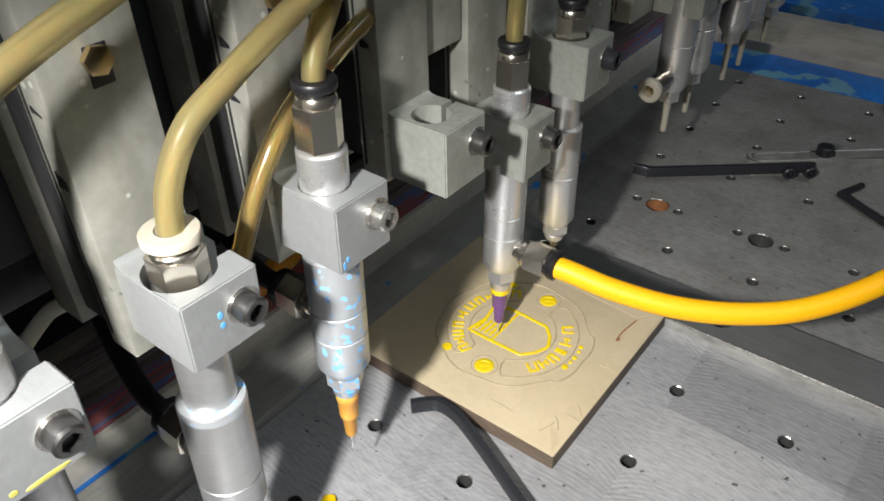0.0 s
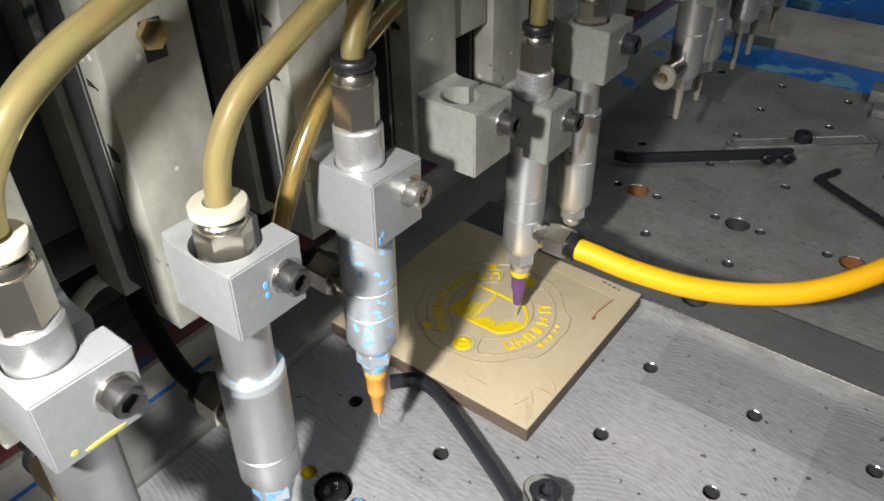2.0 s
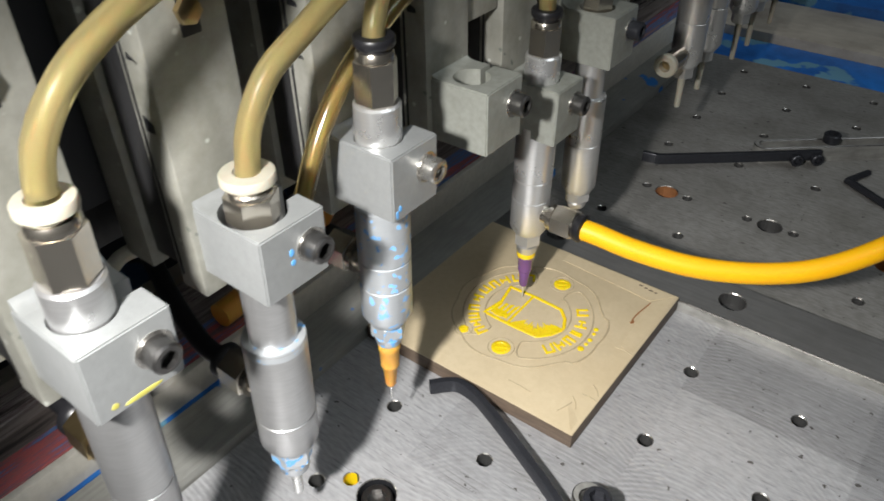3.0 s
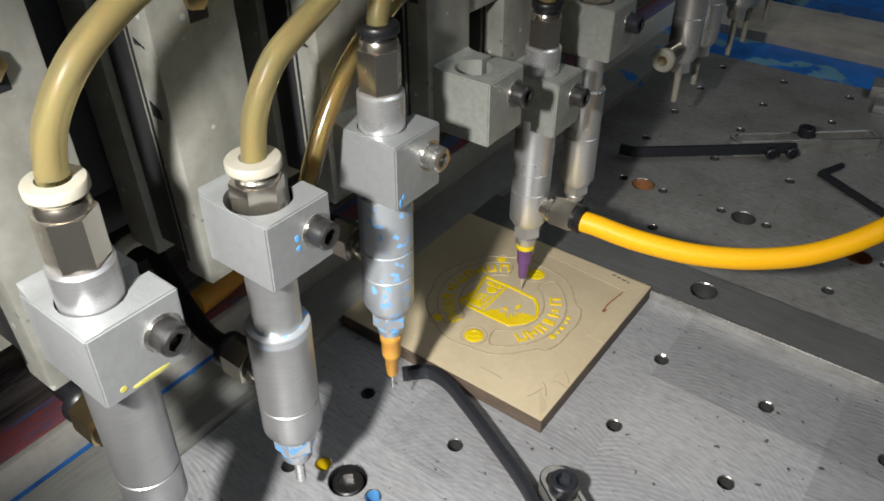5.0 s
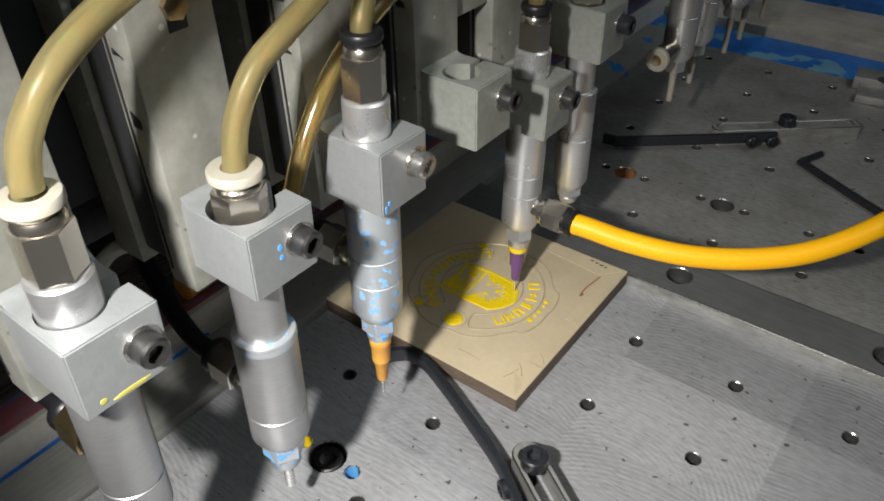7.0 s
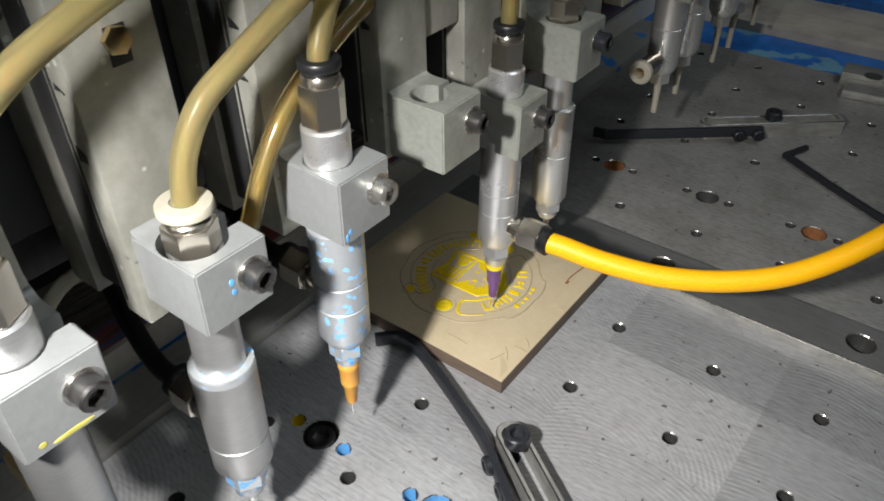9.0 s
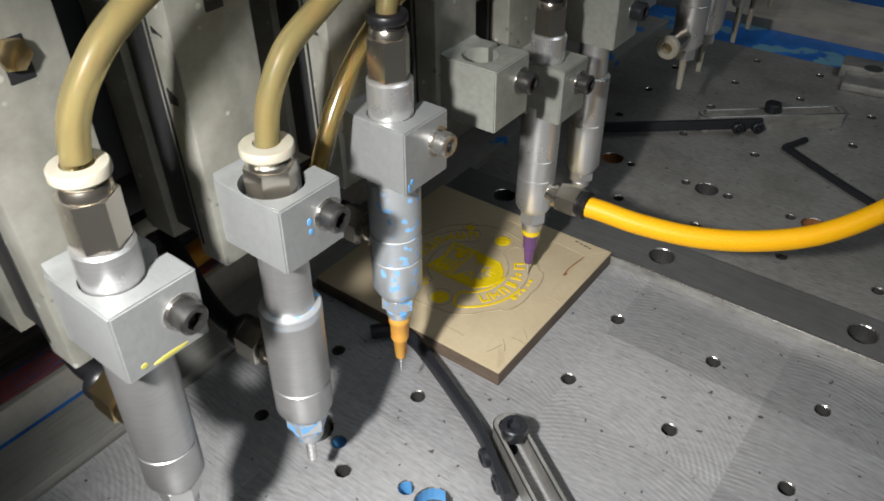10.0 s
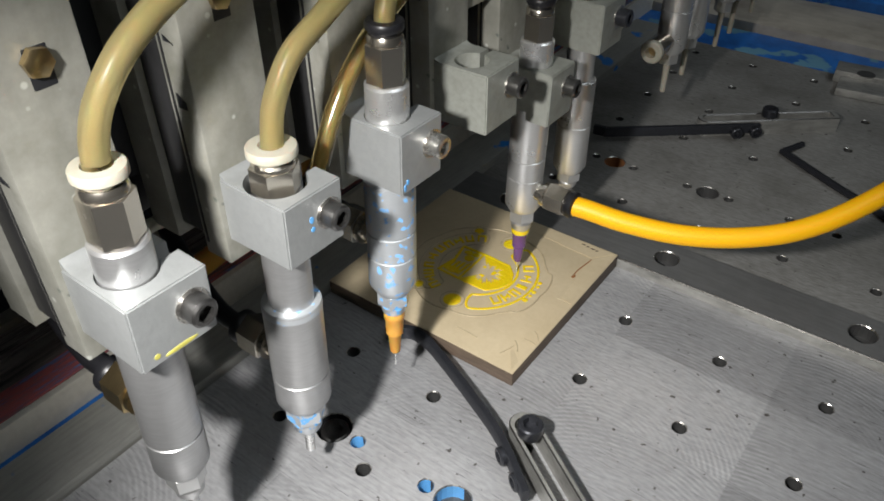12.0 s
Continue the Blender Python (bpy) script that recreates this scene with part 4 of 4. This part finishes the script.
    h5 = head(54.5, "steel dispensing head with black fitting ring and no needle", 116, 120.4, 6.3, 5.6, grooved(7.0, 86, 43, (66,), 3), (43, 35.3, 9.4), M_BLACK, 12.2, 9.8, 5.1, M_STEEL, M_OXIDE, dx=0, block_mat=M_ALU_DULL)
    part("nozzle_tube", lathe([(1.5, 38), (1.4, 31.5), (1.0, 31.5)], 16), M_WHITE, h5)

    for y, z0, fit in ((155, 62, True), (180, 62, False), (230, 66, False), (254, 66, False), (293, 62, True)):
        h = thing("dispensing_head", (AX, y, 0), "distant steel dispensing head with short white nozzle", "dispensing head", "dispensing heads")
        CARRIED.append(h)
        clamp_block(h, 118, 6.3, w=17, mat=M_ALU_DULL)
        part("valve_body", lathe(grooved(7.4, 112, z0, (84,), 3), 36), M_STEEL, h)
        nb = part("nozzle_nut", hexagon(8.5, z0 - 6, z0), M_STEEL, h)
        part("nozzle_tube", lathe([(2.0, z0 - 6), (1.6, z0 - 12), (1.4, 40 if z0 < 64 else 39), (1.0, 40 if z0 < 64 else 39)], 16), M_WHITE, nb)
        if fit:
            t = Matrix.Translation((0, 0, 69)) @ pose(0, 0, 0, 90, 0, -2)
            sf = part("side_fitting", lathe([(4, 5), (4, 12), (4.9, 12.2), (5.0, 20), (4.6, 20.4)], 28, m=t), M_NICKEL, h)
            part("release_ring", lathe([(4.6, 20.2), (5.4, 20.6), (5.6, 23.0), (5.0, 23.8), (2.6, 23.8), (2.5, 20.5)], 28, m=t), M_WHITE, sf, "cream release ring with open bore")
            part("bore", lathe([(2.5, 20.6), (2.4, 20.8), (0.9, 20.8), (0.8, 20.6), (0, 20.6)], 20, m=t), M_BRASS, sf, "brass bore")
    bh = thing("cable", (-105, -115.7, 0), "pale grey cable behind the heads", "cable")
    CARRIED.append(bh)
    part("sheath", sweep([(2, -14, 90.6), (0.5, -5, 95.4), (0, 0, 96.6), (-0.5, 9.1, 94.5), (-4, 15.1, 96.0), (-12, 23.1, 98.5)], 2.0, 12, 6), M_WHITE, bh)
    tb = thing("feed_tube", (-72, -84, 0), "amber fluid-filled feed tube behind the heads", "tube")
    CARRIED.append(tb)
    way = [Vector(q) - Vector((-72, -84, 0)) for q in [(-73, -89, 92), (-72.5, -86.5, 102), (-72, -83, 110), (-72.0, -75.3, 123.4), (-72.0, -64.4, 135.2), (-76.0, -43.5, 142.8), (-80.0, -19.7, 147.8), (-85.0, 11.0, 151.5)]]
    wall = part("tube_wall", sweep(way, 2.6, 14, 8), M_AMBER, tb)
    part("resin", sweep(way, 1.2, 12, 8), M_CORE, wall, "amber resin in the tube")


def slides():
    """The upright slides behind the heads, each a front plate on a carriage on a rail."""
    for k, (y, low) in enumerate(((-145.4, 94), (-103.9, 95), (-61.4, 95), (-18.6, 98), (21.2, 84), (54.5, 98), (96, 98), (137, 98), (158, 100), (180, 100), (230, 100), (254, 100), (293, 100))):
        s = thing("slide_unit", (AX, y, 0), "grimy grey aluminium slide plate carrying a dispensing head", "slide unit", "slide units")
        CARRIED.append(s)
        w = 11.0 if k < 8 else 8.4
        part("front_plate", box(-20.5, -11.25, -w + 1.2, w, low, 330, 0.6), M_ALU_OLD, s)
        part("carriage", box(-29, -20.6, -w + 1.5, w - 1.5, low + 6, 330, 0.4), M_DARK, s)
        part("guide", box(-40, -29.1, -w - 0.5, w + 0.5, low + 2, 330, 0.5), M_ALU_OLD, s)
        if k < 8:
            # slightly proud black box paints the shade of the recess round the bolt
            part("bolt_slot_shade", box(-12.4, -11.1, -0.6, 4.2, 156.0, 164, 0.3), M_DEEP_SHADE, s, "black box in place of a shaded recess")
            part("plate_bolt", hexagon(5.2, 0, 2.2, m=Matrix.Translation((-11.2, 1.2, 161.4)) @ ALONG_X, turn=0.3), M_BRASS, s, "dull brass hexagon bolt")
            rnd = random.Random(k)
            for z in (137.5, 152):
                nick = prism([(-17.4, -w + 1.0), (-14.2, -w + 1.0), (-15.0, -w + 1.5), (-17.0, -w + 1.5)], z + rnd.random() * 2, z + 2.6 + rnd.random() * 1.5)
                for v in nick.verts:
                    v.co.z -= (v.co.x + 17.4) * 0.6 * (1 if v.co.z > z + 2.3 else 0)
                # the notch isn't cut: a black chip paints its shade
                part("nick", nick, M_DEEP_SHADE, s, "chipped notch, its shade drawn in black")
            # dark strip on the plate's side paints the shade of a groove
            part("groove_shade", box(-19.2, -18.5, -w + 1.0, -w + 1.5, low + 4, 330, 0), M_DARK, s, "dark strip in place of a shaded groove")
        if k == 3:
            part("filler_plate", box(-23, -13.2, w + 0.6, 29.2, 128.5, 330, 0.4), M_ALU_OLD, s)
    b = thing("gantry_beam", (AX - 60, 0, 0), "gantry beam behind the slides, blackened like their shaded gaps", "beam")
    CARRIED.append(b)
    # face painted near black so that the gaps between slides read as shade
    part("beam_face", box(-16, 19, -420, 420, 112, 330, 1.0), M_DEEP_SHADE, b)
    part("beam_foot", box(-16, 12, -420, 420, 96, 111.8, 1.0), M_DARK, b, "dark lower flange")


# ---------------------------------------------------------------- seconds, then in millimetres: the table towards -x, the heads along y and up
TRAVEL = [(0.0, 0.0, 0.0, 0.0), (0.5, 3.8, 0.4, 0.0), (1.0, 8.1, 1.2, 0.0), (1.5, 13.1, 2.7, 0.0), (2.0, 14.0, 7.9, 0.0), (2.2, 13.4, 7.4, 0.3), (2.5, 7.5, 5.4, 3.5), (3.0, -3.5, 12.1, 0.0), (3.2, -5.4, 18.5, 0.0), (4.8, 5.8, 17.6, 0.1), (5.0, 5.9, 16.5, 0.1), (5.5, 8.0, 16.5, 0.2), (6.0, 10.7, 12.6, 0.2), (6.5, 12.8, 12.8, 0.2), (7.0, 16.3, 10.6, 0.1), (7.2, 20.6, 1.0, 0.0), (8.8, 22.5, -10.2, 0.1), (9.0, 23.1, -7.4, 0.2), (9.5, 27.6, 4.2, 0.2), (10.0, 27.1, 15.1, 0.2), (10.5, 20.4, 27.2, 0.0), (11.0, 12.0, 30.2, 0.0), (11.5, 12.1, 23.5, 0.1), (12.0, 18.3, 12.9, 0.2)]


def motions():
    for ob in CARRIED:
        o = ob.location.copy()
        a = LEAN.get(ob.name, 0.0)
        up = Matrix.Translation((0, 0, 0.115))
        tilt = up @ Matrix.Rotation(radians(a), 4, Vector((-0.62, 0.78, 0))) @ up.inverted()
        walk(ob, [(t, Matrix.Translation(o + Vector((0, y, z)) * 0.001) @ tilt) for t, x, y, z in TRAVEL])
    for ob in ON_TABLE:
        m = ob.matrix_basis.copy()
        walk(ob, [(t, Matrix.Translation((-x * 0.001, 0, 0)) @ m) for t, x, y, z in TRAVEL])
    for ob, axis, rows in SWUNG:
        o = Matrix.Translation(ob.location)
        walk(ob, [(t, o @ Matrix.Rotation(radians(a), 4, axis)) for t, a in rows])
    for ob, t in PASTE:
        o = ob.location.copy()
        down = Matrix.Translation(o - Vector((0, 0, 0.0014)))
        a, b = max(t - 0.12, 0.0), t + 0.1
        rows = [(a, down), (b, Matrix.Translation(o)), (12.0, Matrix.Translation(o))]
        if a > 0:
            rows = [(0.0, down)] + rows
        if b >= 11.95:
            rows = [r for r in rows if r[0] <= 11.7] + [(12.0, Matrix.Translation(o))]
        walk(ob, rows)


room()
bed()
side_rail()
far_end()
PASTE = mould()
clamp((-2.6, -37.4, 0), -33, "black toe clamp with slotted steel foot beside the mould", [(24.6, -11.0), (1.1, -9.2), (-22.7, -11.7), (-46.0, -15.3), (-54.6, -17.6), (-60.1, -21.1), (-61.9, -25.7), (-62.8, -30.8)], 4.5, (7, 18))
clamp((-33, 214, 0), 39, "black toe clamp with slotted steel foot, unused on the bed", [(28, -7.6), (0, -7.6), (-54, -7.2), (-60, -6.4), (-66, -3.0)], 36, (14, 25))
hex_key()
bracket()
orange_hose()
slides()
heads()
motions()
